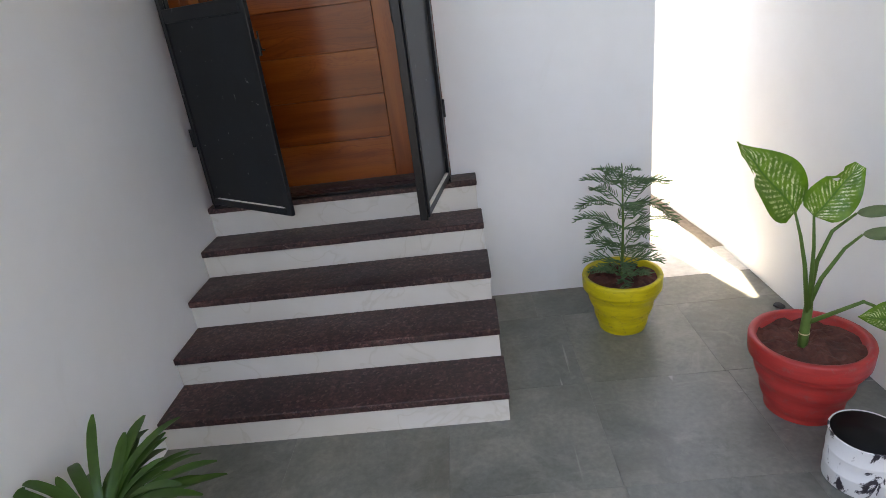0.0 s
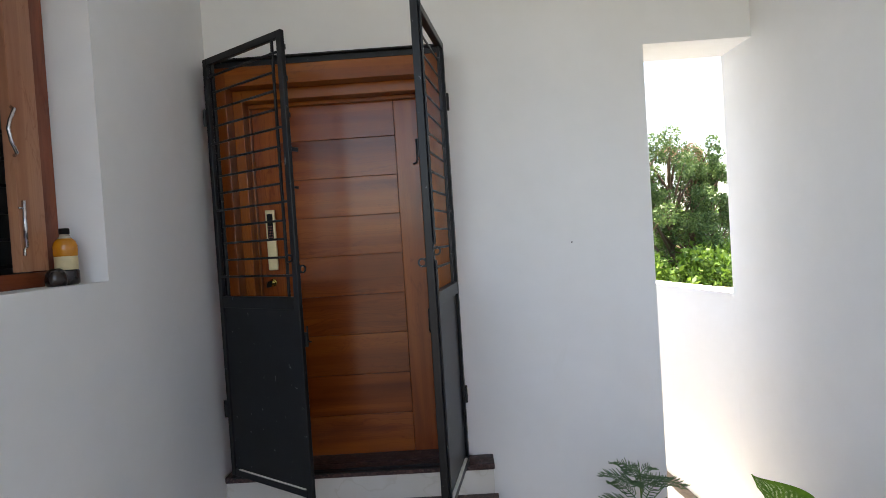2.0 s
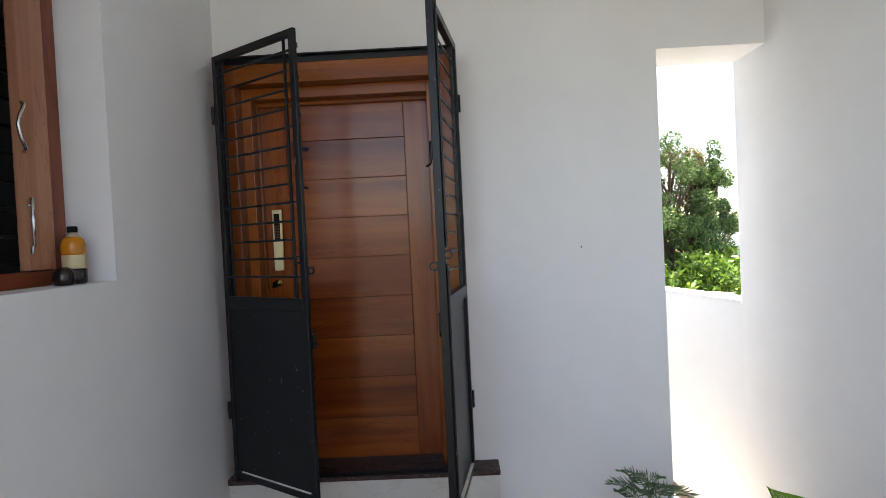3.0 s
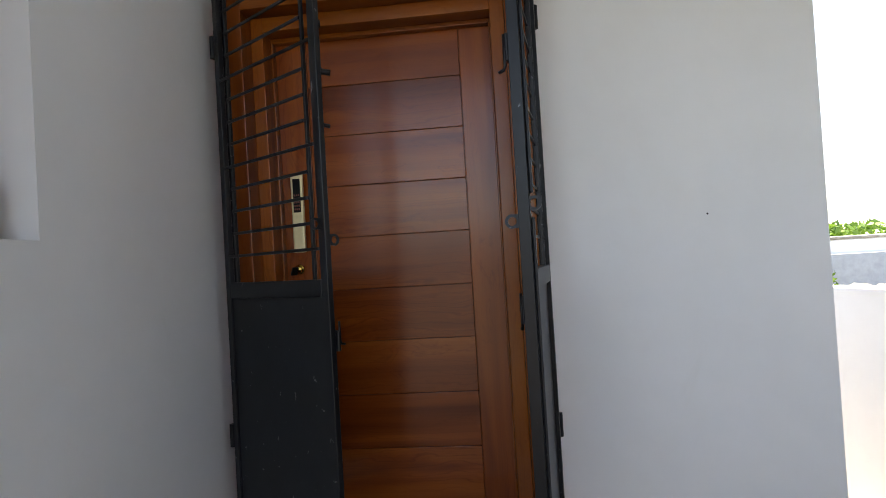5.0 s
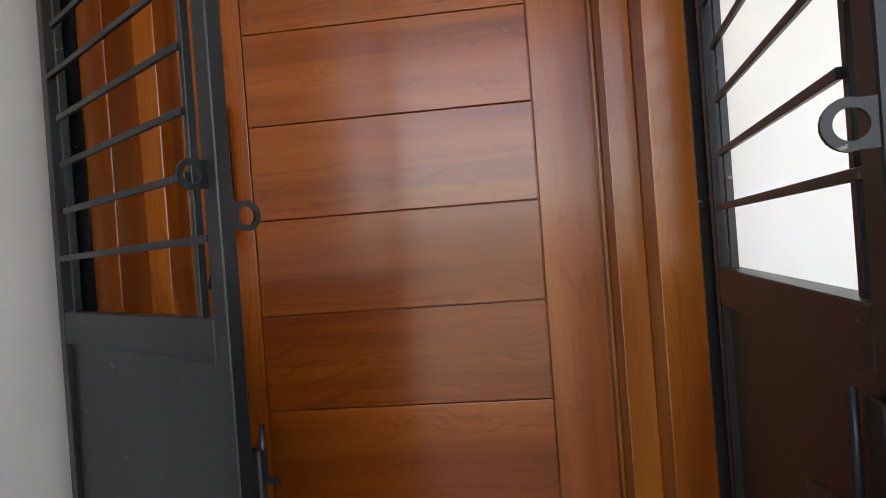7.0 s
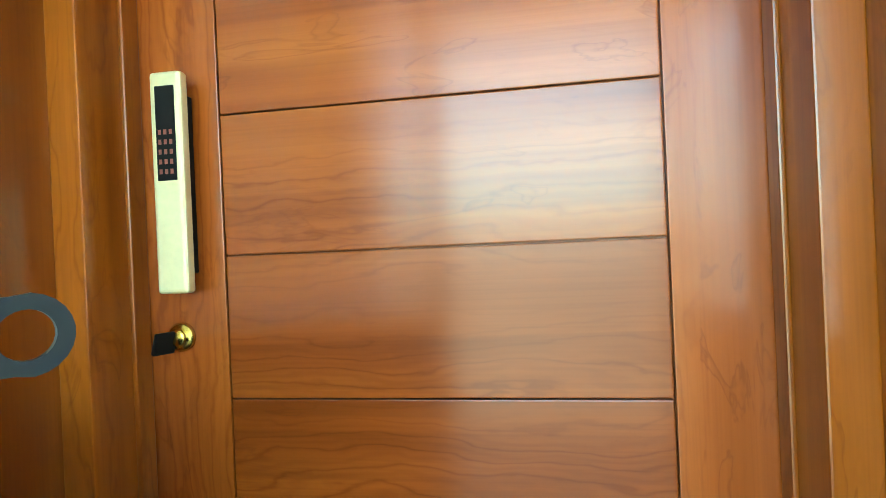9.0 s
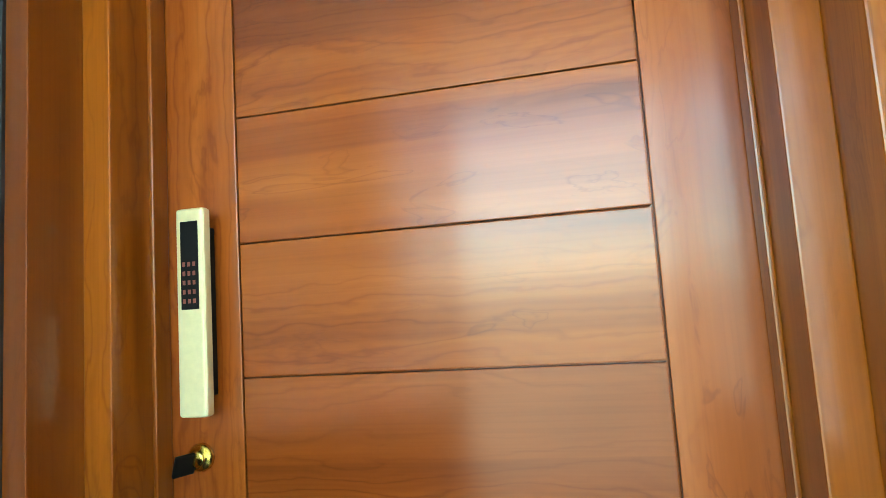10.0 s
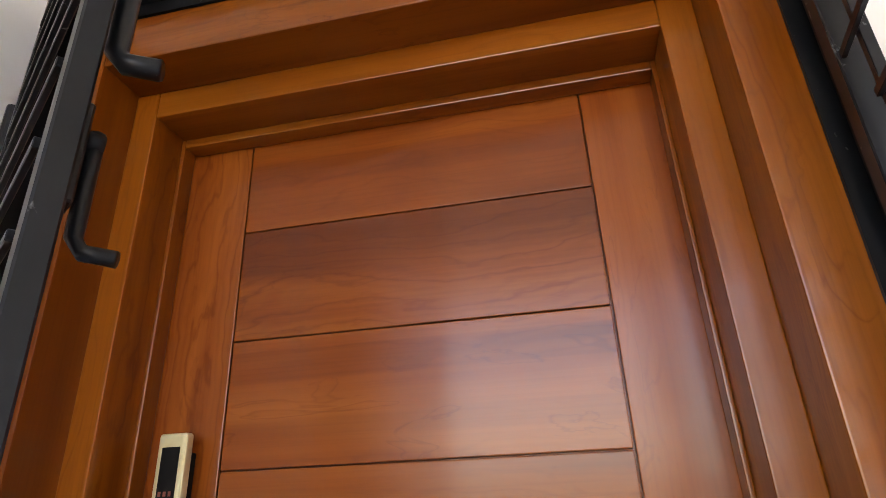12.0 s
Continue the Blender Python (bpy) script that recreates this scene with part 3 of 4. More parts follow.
key = thing("keyhole", (0.272, Y_LEAF, 1.836), "round brass keyhole rose with a dark key", "keyhole")
bm = lathe([(0.024, 0.0), (0.024, 0.006), (0.020, 0.010), (0.014, 0.012), (0.014, 0.016), (0.010, 0.018)], 32)
bmesh.ops.rotate(bm, matrix=Matrix.Rotation(radians(90), 3, "X"), verts=bm.verts)
part("rose", bm, M_BRASS_Y, key, smooth=True)
bm = box((-0.0035, -0.05, -0.026), (0.0035, -0.012, 0.012), 0.003, seg=2)
bmesh.ops.rotate(bm, matrix=Matrix.Rotation(radians(-24), 3, "Z") @ Matrix.Rotation(radians(20), 3, "Y"), verts=bm.verts)
part("key_bow", bm, M_BLACK, key, "dark key bow")

# iron gate frame, fixed before the wooden frame
GX0, GX1, GY0, GY1, GZT, GZB = 0.062, 1.360, -0.167, -0.123, 3.075, 0.788
gframe = thing("gate_frame", (0.7, GY1, GZB), "charcoal iron angle frame of the safety gate", "gate frame", kind="structure")
bpy.context.view_layer.update()


def angle_iron(lo, hi, lip_lo, lip_hi, name):
    bm = boxes((lo, hi), (lip_lo, lip_hi))
    return part(name, rel(gframe, bm), M_IRON, gframe)


angle_iron((GX0, GY0, GZB), (GX0 + 0.006, GY1, GZT), (GX0 + 0.006, GY1 - 0.006, GZB), (GX0 + 0.034, GY1, GZT), "post")
angle_iron((GX1 - 0.006, GY0, GZB), (GX1, GY1, GZT), (GX1 - 0.034, GY1 - 0.006, GZB), (GX1 - 0.006, GY1, GZT), "post")
angle_iron((GX0 + 0.006, GY0, GZT - 0.006), (GX1 - 0.006, GY1, GZT), (GX0 + 0.034, GY1 - 0.006, GZT - 0.036), (GX1 - 0.034, GY1, GZT - 0.006), "top_rail")
angle_iron((GX0 + 0.006, GY0, GZB), (GX1 - 0.006, GY1, GZB + 0.005), (GX0 + 0.034, GY1 - 0.006, GZB + 0.005), (GX1 - 0.034, GY1, GZB + 0.012), "sill_rail")


def gate_leaf(name, hinge, free, sgn, label, d):
    """A leaf in its own plane: local x runs from the hinge to the free edge, local -y is its outer face when shut (sgn 1)."""
    ang = math.degrees(math.atan2(free[1] - hinge[1], free[0] - hinge[0]))
    w = math.hypot(free[0] - hinge[0], free[1] - hinge[1])
    ob = thing(name, pose(hinge[0], hinge[1], 0.828, 0, 0, ang), label, "gate leaf", "gate leaves")
    H, s = 2.238, 0.036
    y0, y1 = (-d, 0.0) if sgn > 0 else (0.0, d)
    part("stile", box((0.004, y0, 0), (s, y1, H), 0.002), M_IRON, ob)
    part("stile", box((w - s, y0, 0), (w, y1, H), 0.002), M_IRON, ob)
    part("rail", box((s, y0, H - s), (w - s, y1, H), 0.002), M_IRON, ob)
    part("rail", box((s, y0, 0), (w - s, y1, s), 0.002), M_IRON, ob)
    zr = 0.972
    part("rail", box((s, y0, zr - 0.062), (w - s, y1, zr), 0.002), M_IRON, ob)
    ym = (y0 + y1) / 2
    part("sheet", box((s, ym - 0.002, s), (w - s, ym + 0.002, zr - 0.062)), M_IRON, ob, "flat iron sheet")
    for x in (0.080, w - 0.080):
        part("upright_bar", box((x - 0.006, ym - 0.006, zr), (x + 0.006, ym + 0.006, H - s), 0.001), M_IRON, ob)
    z, k = zr + 0.104, 0
    while z < H - s - 0.05:
        long_ = k % 4 == 0
        x0, x1 = (s, w - s) if long_ else (0.080, w - 0.080)
        part("cross_bar", box((x0, ym - 0.013, z - 0.0055), (x1, ym - 0.0062, z + 0.0055), 0.001), M_IRON, ob)
        z, k = z + 0.0885, k + 1
    ye = y0 - 0.001 if sgn > 0 else y1 + 0.001
    part("dust_ledge", box((0.07, min(ye, ym), s + 0.0005), (w - 0.05, max(ye, ym), s + 0.004)), M_CONC, ob, "pale line of dust on the bottom rail")
    for z in (0.36, 1.93):
        part("hinge", tube([(-0.004, y0 if sgn > 0 else y1, z - 0.045), (-0.004, y0 if sgn > 0 else y1, z), (-0.004, y0 if sgn > 0 else y1, z + 0.045)], 0.011, 10), M_IRON, ob, "round iron hinge barrel")
    return ob, w, y0, y1


def lug(parent, m, name="eye_plate"):
    bm = lug_plate(0.0205, 0.0125, 0.020, 0.005, 0.038)
    bmesh.ops.transform(bm, matrix=m, verts=bm.verts)
    return part(name, bm, M_IRON, parent, "flat iron padlock eye")


def hook(parent, p, drop, reach, name="bolt_handle", r=0.007):
    x, y, z = p
    pts = [(x, y, z), (x, y, z - drop * 0.5), (x, y, z - drop + 0.012), (x + reach[0] * 0.25, y + reach[1] * 0.25, z - drop), (x + reach[0], y + reach[1], z - drop - 0.004)]
    return part(name, tube(pts, r, 8), M_IRON, parent, "bent iron bolt handle", smooth=True)


HL, FL = (0.078, -0.177), (0.614, -0.545)
leaf_l, wl, y0, y1 = gate_leaf("gate_leaf", HL, FL, 1, "open charcoal iron gate leaf with barred top", 0.022)
lug(leaf_l, pose(wl - 0.003, y1 - 0.003, 1.103, 0, 0, 90))
lug(leaf_l, pose(wl - 0.024, y0, 1.158, 0, 0, -90))
part("bolt", tube([(wl - 0.034, y1 + 0.014, 2.21), (wl - 0.034, y1 + 0.014, 1.86)], 0.0105, 12), M_IRON, leaf_l, smooth=True)
for z in (2.17, 2.02, 1.845):
    part("bolt_guide", tube([(wl - 0.034, y1 + 0.014, z - 0.011), (wl - 0.034, y1 + 0.014, z + 0.011)], 0.016, 14), M_IRON, leaf_l, "welded iron bolt ring", True)
    part("guide_tab", box((wl - 0.046, y1, z - 0.009), (wl - 0.022, y1 + 0.006, z + 0.009), 0.002), M_IRON, leaf_l)
hook(leaf_l, (wl - 0.034, y1 + 0.014, 1.86), 0.178, (0.022, 0.034), r=0.0105)
part("latch_plate", box((wl - 0.058, y1, 1.535), (wl - 0.026, y1 + 0.008, 1.630), 0.002), M_IRON, leaf_l)
part("latch_pin", tube([(wl - 0.042, y1 + 0.006, 1.600), (wl - 0.042, y1 + 0.022, 1.600)], 0.010, 12), M_IRON, leaf_l, smooth=True)
hook(leaf_l, (wl - 0.042, y1 + 0.016, 1.610), 0.110, (0.016, 0.030), r=0.0072)
part("latch_keeper", box((wl - 0.012, y1, 0.73), (wl + 0.012, y1 + 0.012, 0.80), 0.003), M_IRON, leaf_l)
hook(leaf_l, (wl + 0.008, y1 + 0.010, 0.83), 0.075, (0.0, 0.02), r=0.004)

HR, FR = (1.328, -0.177), (1.230, -0.815)
leaf_r, wr, y0, y1 = gate_leaf("gate_leaf", HR, FR, -1, "open charcoal iron gate leaf with barred top", 0.034)
lug(leaf_r, pose(wr - 0.004, 0.003, 1.109, 0, 0, -90))
lug(leaf_r, pose(wr - 0.004, y1 - 0.007, 1.156, 0, 0, 90))
# flat strip that laps over the other leaf, cut away round the padlock eye
part("lap_strip", box((wr - 0.030, y1 + 0.0005, 1.186), (wr - 0.012, y1 + 0.010, 2.226), 0.004, seg=2), M_IRON, leaf_r)
part("lap_strip", box((wr - 0.030, y1 + 0.0005, 0.010), (wr - 0.012, y1 + 0.010, 1.118), 0.004, seg=2), M_IRON, leaf_r)
part("latch_plate", box((wr - 0.045, y0 - 0.006, 0.82), (wr - 0.012, y0, 0.90), 0.002), M_IRON, leaf_r)
hook(leaf_r, (wr - 0.05, y0 - 0.012, 0.905), 0.105, (-0.07, -0.012), r=0.0042)
part("latch_plate", box((wr - 0.034, y0 - 0.008, 1.56), (wr - 0.006, y0, 1.64), 0.002), M_IRON, leaf_r)
hook(leaf_r, (wr - 0.02, y0 - 0.012, 1.64), 0.10, (-0.01, -0.02), r=0.005)

# ---- window in the left wall ----
win = thing("window_1", (-0.190, WY1, WZ0), "open wooden window with iron grille in the side wall", "window", kind="structure")
bpy.context.view_layer.update()
fpart("window_frame", (-0.270, WY1 - 0.084, WZ0 + 0.055), (-0.212, WY1 - 0.002, WZ1 - 0.055), M_WIN_Z, win)
fpart("window_frame", (-0.270, WY0 + 0.002, WZ0 + 0.055), (-0.190, WY0 + 0.055, WZ1 - 0.055), M_WIN_Z, win)
fpart("window_frame", (-0.270, WY0 + 0.002, WZ0 + 0.001), (-0.190, WY1 - 0.002, WZ0 + 0.055), M_WIN_Y, win)
fpart("window_frame", (-0.270, WY0 + 0.002, WZ1 - 0.055), (-0.190, WY1 - 0.002, WZ1 - 0.001), M_WIN_Y, win)
sash = fpart("sash", (-0.205, WY1 - 0.262, WZ0 + 0.06), (-0.168, WY1 - 0.132, WZ1 - 0.06), M_SASH, win)
fpart("sash_edge", (-0.262, WY1 - 0.130, WZ0 + 0.06), (-0.232, WY1 - 0.087, WZ1 - 0.06), M_WIN_Z, win)
for k in range(13):
    z = 2.035 + 0.0985 * k
    fpart("grille_bar", (-0.302, WY0 + 0.06, z - 0.006), (-0.290, WY1 - 0.06, z + 0.006), M_IRON, win, 0.001)
for y in (WY1 - 0.290, WY1 - 0.48, WY1 - 0.72, WY1 - 0.96, WY1 - 1.2):
    fpart("grille_upright", (-0.289, y - 0.009, WZ0 + 0.056), (-0.278, y + 0.009, WZ1 - 0.056), M_IRON, win, 0.001)
bm = tube([(-0.168, -1.312, 2.585), (-0.150, -1.322, 2.575), (-0.146, -1.352, 2.53), (-0.146, -1.362, 2.50), (-0.146, -1.352, 2.46), (-0.150, -1.325, 2.425), (-0.168, -1.314, 2.417)], 0.006, 10)
part("handle", rel(win, bm), M_STEEL, win, "bright curved steel pull handle", smooth=True)
bm = tube([(-0.160, -1.300, 2.262), (-0.160, -1.302, 2.10)], 0.007, 8)
tube([(-0.160, -1.301, 2.235), (-0.156, -1.329, 2.235)], 0.003, 6, bm)
tube([(-0.160, -1.302, 2.10), (-0.156, -1.316, 2.092), (-0.156, -1.318, 2.07)], 0.005, 8, bm)
part("window_stay", rel(win, bm), M_STEEL, win, "bright steel tower bolt", smooth=True)
win.location.x += 0.03

# bottle on the window sill
bottle = thing("bottle", (-0.088, -1.165, WZ0 + 0.001), "plastic bottle with amber liquid, cream label and dark cap", "bottle")
part("base", lathe([(0.034, 0.0), (0.040, 0.006), (0.041, 0.05), (0.038, 0.056)], 32), M_DARKLIQ, bottle, "dark lower part", True)
part("label_band", lathe([(0.038, 0.056), (0.0385, 0.058), (0.0385, 0.104), (0.038, 0.106)], 32), M_LABEL, bottle, "cream paper label", True)
part("body", lathe([(0.038, 0.106), (0.040, 0.112), (0.040, 0.145), (0.034, 0.162), (0.024, 0.172)], 32), M_JUICE, bottle, "amber body", True)
part("neck", lathe([(0.024, 0.172), (0.018, 0.180), (0.015, 0.188)], 32), M_CLEAR, bottle, "", True)
part("cap", lathe([(0.0165, 0.188), (0.0175, 0.190), (0.0175, 0.207), (0.015, 0.210)], 32), M_BLACK, bottle, "dark screw cap", True)

# low dark rounded form next to the bottle's base
dark_form = thing("dark_form", (-0.075, -1.245, WZ0 + 0.001), "dark squat round form beside the bottle", "container")
part("jar_body", lathe([(0.028, 0.0), (0.034, 0.005), (0.036, 0.024), (0.032, 0.046), (0.024, 0.058), (0.014, 0.064)], 32), M_DARKLIQ, dark_form, smooth=True)

# small hole in the entrance wall
bm = lathe([(0.004, 0.0), (0.003, 0.002), (0.001, 0.002)], 12)
bmesh.ops.rotate(bm, matrix=Matrix.Rotation(radians(90), 3, "X"), verts=bm.verts)
ob = solid("wall_plug", bm, M_BLACK, "tiny dark plug in the white wall", "wall plug", "structure")
ob.location = (2.015, -0.0005, 1.965)


# ---- plants ----
def ribbon(bm, pts, widths, up, fold=0.0):
    """A leaf blade along pts with given half widths, folded a little along its midrib."""
    pts = [Vector(p) for p in pts]
    rows = []
    for i, (p, w) in enumerate(zip(pts, widths)):
        d = (pts[min(i + 1, len(pts) - 1)] - pts[max(i - 1, 0)]).normalized()
        side = d.cross(Vector(up)).normalized()
        nrm = side.cross(d)
        rows.append((bm.verts.new(p - side * w + nrm * w * fold), bm.verts.new(p), bm.verts.new(p + side * w + nrm * w * fold)))
    for a, b in zip(rows, rows[1:]):
        for k in range(2):
            bm.faces.new((a[k], a[k + 1], b[k + 1], b[k]))
    return bm


def pot(name, at, r0, r1, h, mat, label, ridges, lip):
    ob = thing(name, at, label, "plant pot")

    def swirl(a, z):
        f = z / h
        if f > 0.74 or f < 0.03:
            return 0.006 * noise.noise((math.cos(a) * 2, math.sin(a) * 2, z * 9))
        return ridges * math.sin(2 * math.pi * (f * 3.4 + a / (2 * math.pi))) + 0.008 * noise.noise((math.cos(a) * 2, math.sin(a) * 2, z * 12))

    prof = [(r0, 0.0)]
    n = 30
    for i in range(n + 1):
        f = i / n * 0.75
        prof.append((r0 + (r1 - r0) * 0.84 * f / 0.75 * (0.8 + 0.2 * f / 0.75), h * (f * 0.985 + 0.004)))
    prof += [(r1 * 0.99, h * 0.76), (r1 * 1.0, h * 0.80), (r1 * 1.01, h * 0.97), (r1 * 0.995, h), (r1 - lip * 0.7, h * 1.0), (r1 - lip, h * 0.985), (r1 - lip * 1.2, h * 0.80)]
    part("pot_body", lathe(prof, 64, swirl, cap=True), mat, ob, smooth=True)
    bm = bmesh.new()
    rings = []
    for i in range(9):
        rr = (r1 - lip * 1.1) * (1 - i / 8.5)
        rings.append([bm.verts.new((rr * math.cos(a), rr * math.sin(a), h * 0.9 + 0.02 * noise.noise((rr * 22 * math.cos(a), rr * 22 * math.sin(a), 1.3)) + 0.012 * noise.noise((rr * 60 * math.cos(a), rr * 60 * math.sin(a), 2.3)))) for a in (2 * math.pi * k / 40 for k in range(40))])
    for a, b in zip(rings, rings[1:]):
        for k in range(40):
            bm.faces.new((a[k], a[(k + 1) % 40], b[(k + 1) % 40], b[k]))
    bm.faces.new(rings[-1])
    part("soil", bm, M_SOIL, ob, "crumbly red soil", smooth=False)
    return ob


pot("plant_pot", (2.186, -0.460, 0.0), 0.118, 0.198, 0.305, M_YELLOW, "yellow painted round pot filled with red soil", 0.017, 0.022)
pot("plant_pot", (2.708, -1.205, 0.0), 0.135, 0.214, 0.325, M_RED, "red plastic flower pot filled with red soil", 0.02, 0.026)


def norfolk_pine(at, height, label):
    rng = random.Random(4)
    ob = thing("norfolk_pine", at, label, "plant")
    part("trunk", tube([(0, 0, -0.02), (0.004, 0, height * 0.5), (0, 0.003, height)], [0.0085, 0.006, 0.003], 8), M_STALK, ob, smooth=True)
    tiers = [(0.0, 0.15, 7), (0.075, 0.175, 6), (0.165, 0.19, 5), (0.27, 0.225, 5), (0.375, 0.23, 5), (0.475, 0.20, 5), (0.545, 0.08, 4)]
    for z, reach, count in tiers:
        z = z / 0.57 * height
        for k in range(count):
            a = 2 * math.pi * (k + rng.uniform(-0.25, 0.25)) / count + z * 9
            reach_k = reach * rng.uniform(0.78, 1.12)
            z_k = z + rng.uniform(-0.012, 0.012)
            bm = bmesh.new()
            lift, droop, bend = rng.uniform(0.6, 0.85), rng.uniform(0.5, 0.75), rng.uniform(-0.2, 0.2)

            def on(f):
                r = reach_k * f
                w = a + bend * f * f
                return Vector((r * math.cos(w), r * math.sin(w), z_k + reach_k * (lift * 1.15 * f - droop * f * f)))
            pts = [on(f / 8) for f in range(9)]
            tube(pts, [0.0034 - 0.0003 * i for i in range(9)], 5, bm)
            n = max(5, int(reach_k / 0.0135))
            side = Vector((-math.sin(a), math.cos(a), 0))
            for i in range(1, n + 1):
                f = 0.16 + 0.84 * (i + rng.uniform(-0.25, 0.25)) / n
                f = min(f, 1.0)
                p, ahead = on(f), (on(f) - on(f - 0.08)).normalized()
                ln = (0.030 + reach_k * 0.17 * math.sin(math.pi * min(1, 0.15 + 0.8 * f))) * rng.uniform(0.85, 1.12)
                for sg in (-1, 1):
                    if rng.random() < 0.03:
                        continue
                    sp, up = rng.uniform(0.65, 0.85), rng.uniform(-0.1, 0.2)
                    tip = p + (side * sg * sp + ahead * 0.75 + Vector((0, 0, up))).normalized() * ln
                    mid = p + (side * sg * sp * 1.2 + ahead * 0.5 + Vector((0, 0, up - 0.28))).normalized() * ln * 0.55
                    tube([p, mid, tip], [0.0020, 0.0029, 0.0015], 5, bm)
            part("branch", bm, M_PINE, ob)
    return ob


norfolk_pine((2.186, -0.460, 0.275), 0.575, "young green norfolk pine in the yellow pot")


def dieffenbachia(at):
    ob = thing("dieffenbachia", at, "variegated green dumb cane in the red pot", "plant")
    part("stem", tube([(0, 0, -0.03), (0, 0, 0.05), (0.005, 0.005, 0.14), (0.006, 0.006, 0.20)], [0.018, 0.018, 0.016, 0.012], 14), M_STALK, ob, "thick green stem", True)
    part("stem_ring", lathe([(0.0178, 0.047), (0.0198, 0.049), (0.0178, 0.052)], 20), M_LABEL, ob, "pale leaf scar", True)

    def blade(stalk, mid, width, up, sag, mat=M_DIEF, text="glossy green blade with cream marbling", torn=0, belly=0.72, end=1.0):
        lf = part("leaf_stalk", tube(stalk, [0.0095 - 0.0052 * i / (len(stalk) - 1) for i in range(len(stalk))], 8), M_STALK, ob, "green leaf stalk", True)
        bm = bmesh.new()
        uv = bm.loops.layers.uv.new("UVMap")
        base, tip = Vector(stalk[-1]), Vector(mid)
        n, m = 16, 6
        d = tip - base
        side0 = d.cross(Vector(up)).normalized()
        nrm = side0.cross(d).normalized()
        rows = []
        for i in range(n + 1):
            f = i / n * end
            w = width * (math.sin(math.pi * min(1.0, f ** belly)) ** 0.75 if 0 < f < 1 else 0.02) * (1 - 0.85 * f ** 5)
            c = base + d * f - nrm * sag * math.sin(math.pi * f * 0.5) * f
            row = []
            for j in range(-m, m + 1):
                s = j / m
                ww = w
                if torn and s < -0.6 and 10 < i < 14:
                    ww = w * 0.72
                row.append(bm.verts.new(c + side0 * ww * s + nrm * (abs(s) ** 1.3 * w * 0.34 + 0.006 * math.sin(9 * f + 3 * s))))
            rows.append(row)
        for i, (a, b) in enumerate(zip(rows, rows[1:])):
            for j in range(2 * m):
                if torn and i == 10 and 2 <= j <= 3:
                    continue
                fc = bm.faces.new((a[j], a[j + 1], b[j + 1], b[j]))
                for lp, (ii, jj) in zip(fc.loops, ((i, j), (i, j + 1), (i + 1, j + 1), (i + 1, j))):
                    s = abs(jj / m - 1)
                    lp[uv].uv = (ii / n - 0.30 * s, s)
        part("leaf_blade", bm, mat, lf, text, True)

    blade([(0, 0, 0.14), (-0.030, 0.005, 0.34), (-0.062, 0.0, 0.46), (-0.095, -0.005, 0.557)], (-0.325, -0.05, 0.845), 0.104, (0.30, -0.9, 0.25), 0.015, torn=1, belly=0.62)
    blade([(0.006, 0, 0.14), (-0.010, -0.01, 0.32), (-0.022, -0.02, 0.42), (-0.043, -0.03, 0.545)], (0.090, -0.07, 0.755), 0.078, (-0.25, -0.9, 0.3), 0.02, torn=1, belly=0.55, end=0.84)
    blade([(0.0, 0, 0.20), (0.006, -0.004, 0.353), (0.041, -0.01, 0.472), (0.109, -0.02, 0.535)], (0.27, -0.05, 0.545), 0.022, (0.3, -0.8, 0.6), 0.03, M_GREYLEAF, "drooping grey-green blade")
    blade([(0.004, 0, 0.18), (0.028, -0.008, 0.282), (0.091, -0.015, 0.40), (0.142, -0.02, 0.45)], (0.31, -0.06, 0.455), 0.026, (0.2, -0.7, 0.7), 0.03, M_GREYLEAF, "drooping grey-green blade")
    blade([(0.012, -0.005, 0.10), (0.16, -0.06, 0.20), (0.27, -0.15, 0.16)], (0.057, -0.165, 0.204), 0.062, (0.1, -0.75, 0.65), -0.02)
    return ob


dieffenbachia((2.675, -1.215, 0.30))

# chip of broken stone at the foot of the side wall
bm = bmesh.new()
bmesh.ops.create_icosphere(bm, subdivisions=2, radius=0.028)
for v in bm.verts:
    v.co *= 1 + 0.4 * noise.noise(v.co * 40)
    v.co.z = max(0.0, v.co.z * 0.45 + 0.006)
ob = solid("stone_chip", bm, M_STREET, "dark flat chip of stone at the wall foot", "stone")
ob.location = (3.015, -0.44, 0.0)

# paint can on the floor
can = thing("paint_can", (2.690, -1.600, 0.0), "old paint tin, flaked white outside and black inside", "paint can")
part("shell", lathe([(0.108, 0.0), (0.112, 0.004), (0.112, 0.062), (0.1135, 0.065), (0.112, 0.068), (0.112, 0.128), (0.1135, 0.131), (0.112, 0.134), (0.112, 0.192), (0.1145, 0.197), (0.112, 0.201), (0.108, 0.198), (0.108, 0.012), (0.02, 0.010)], 48), M_CAN, can, "", True)
part("lining", lathe([(0.1075, 0.199), (0.1072, 0.10), (0.107, 0.02), (0.03, 0.015)], 48, cap=True), M_BLACK, can, "black paint residue", True)


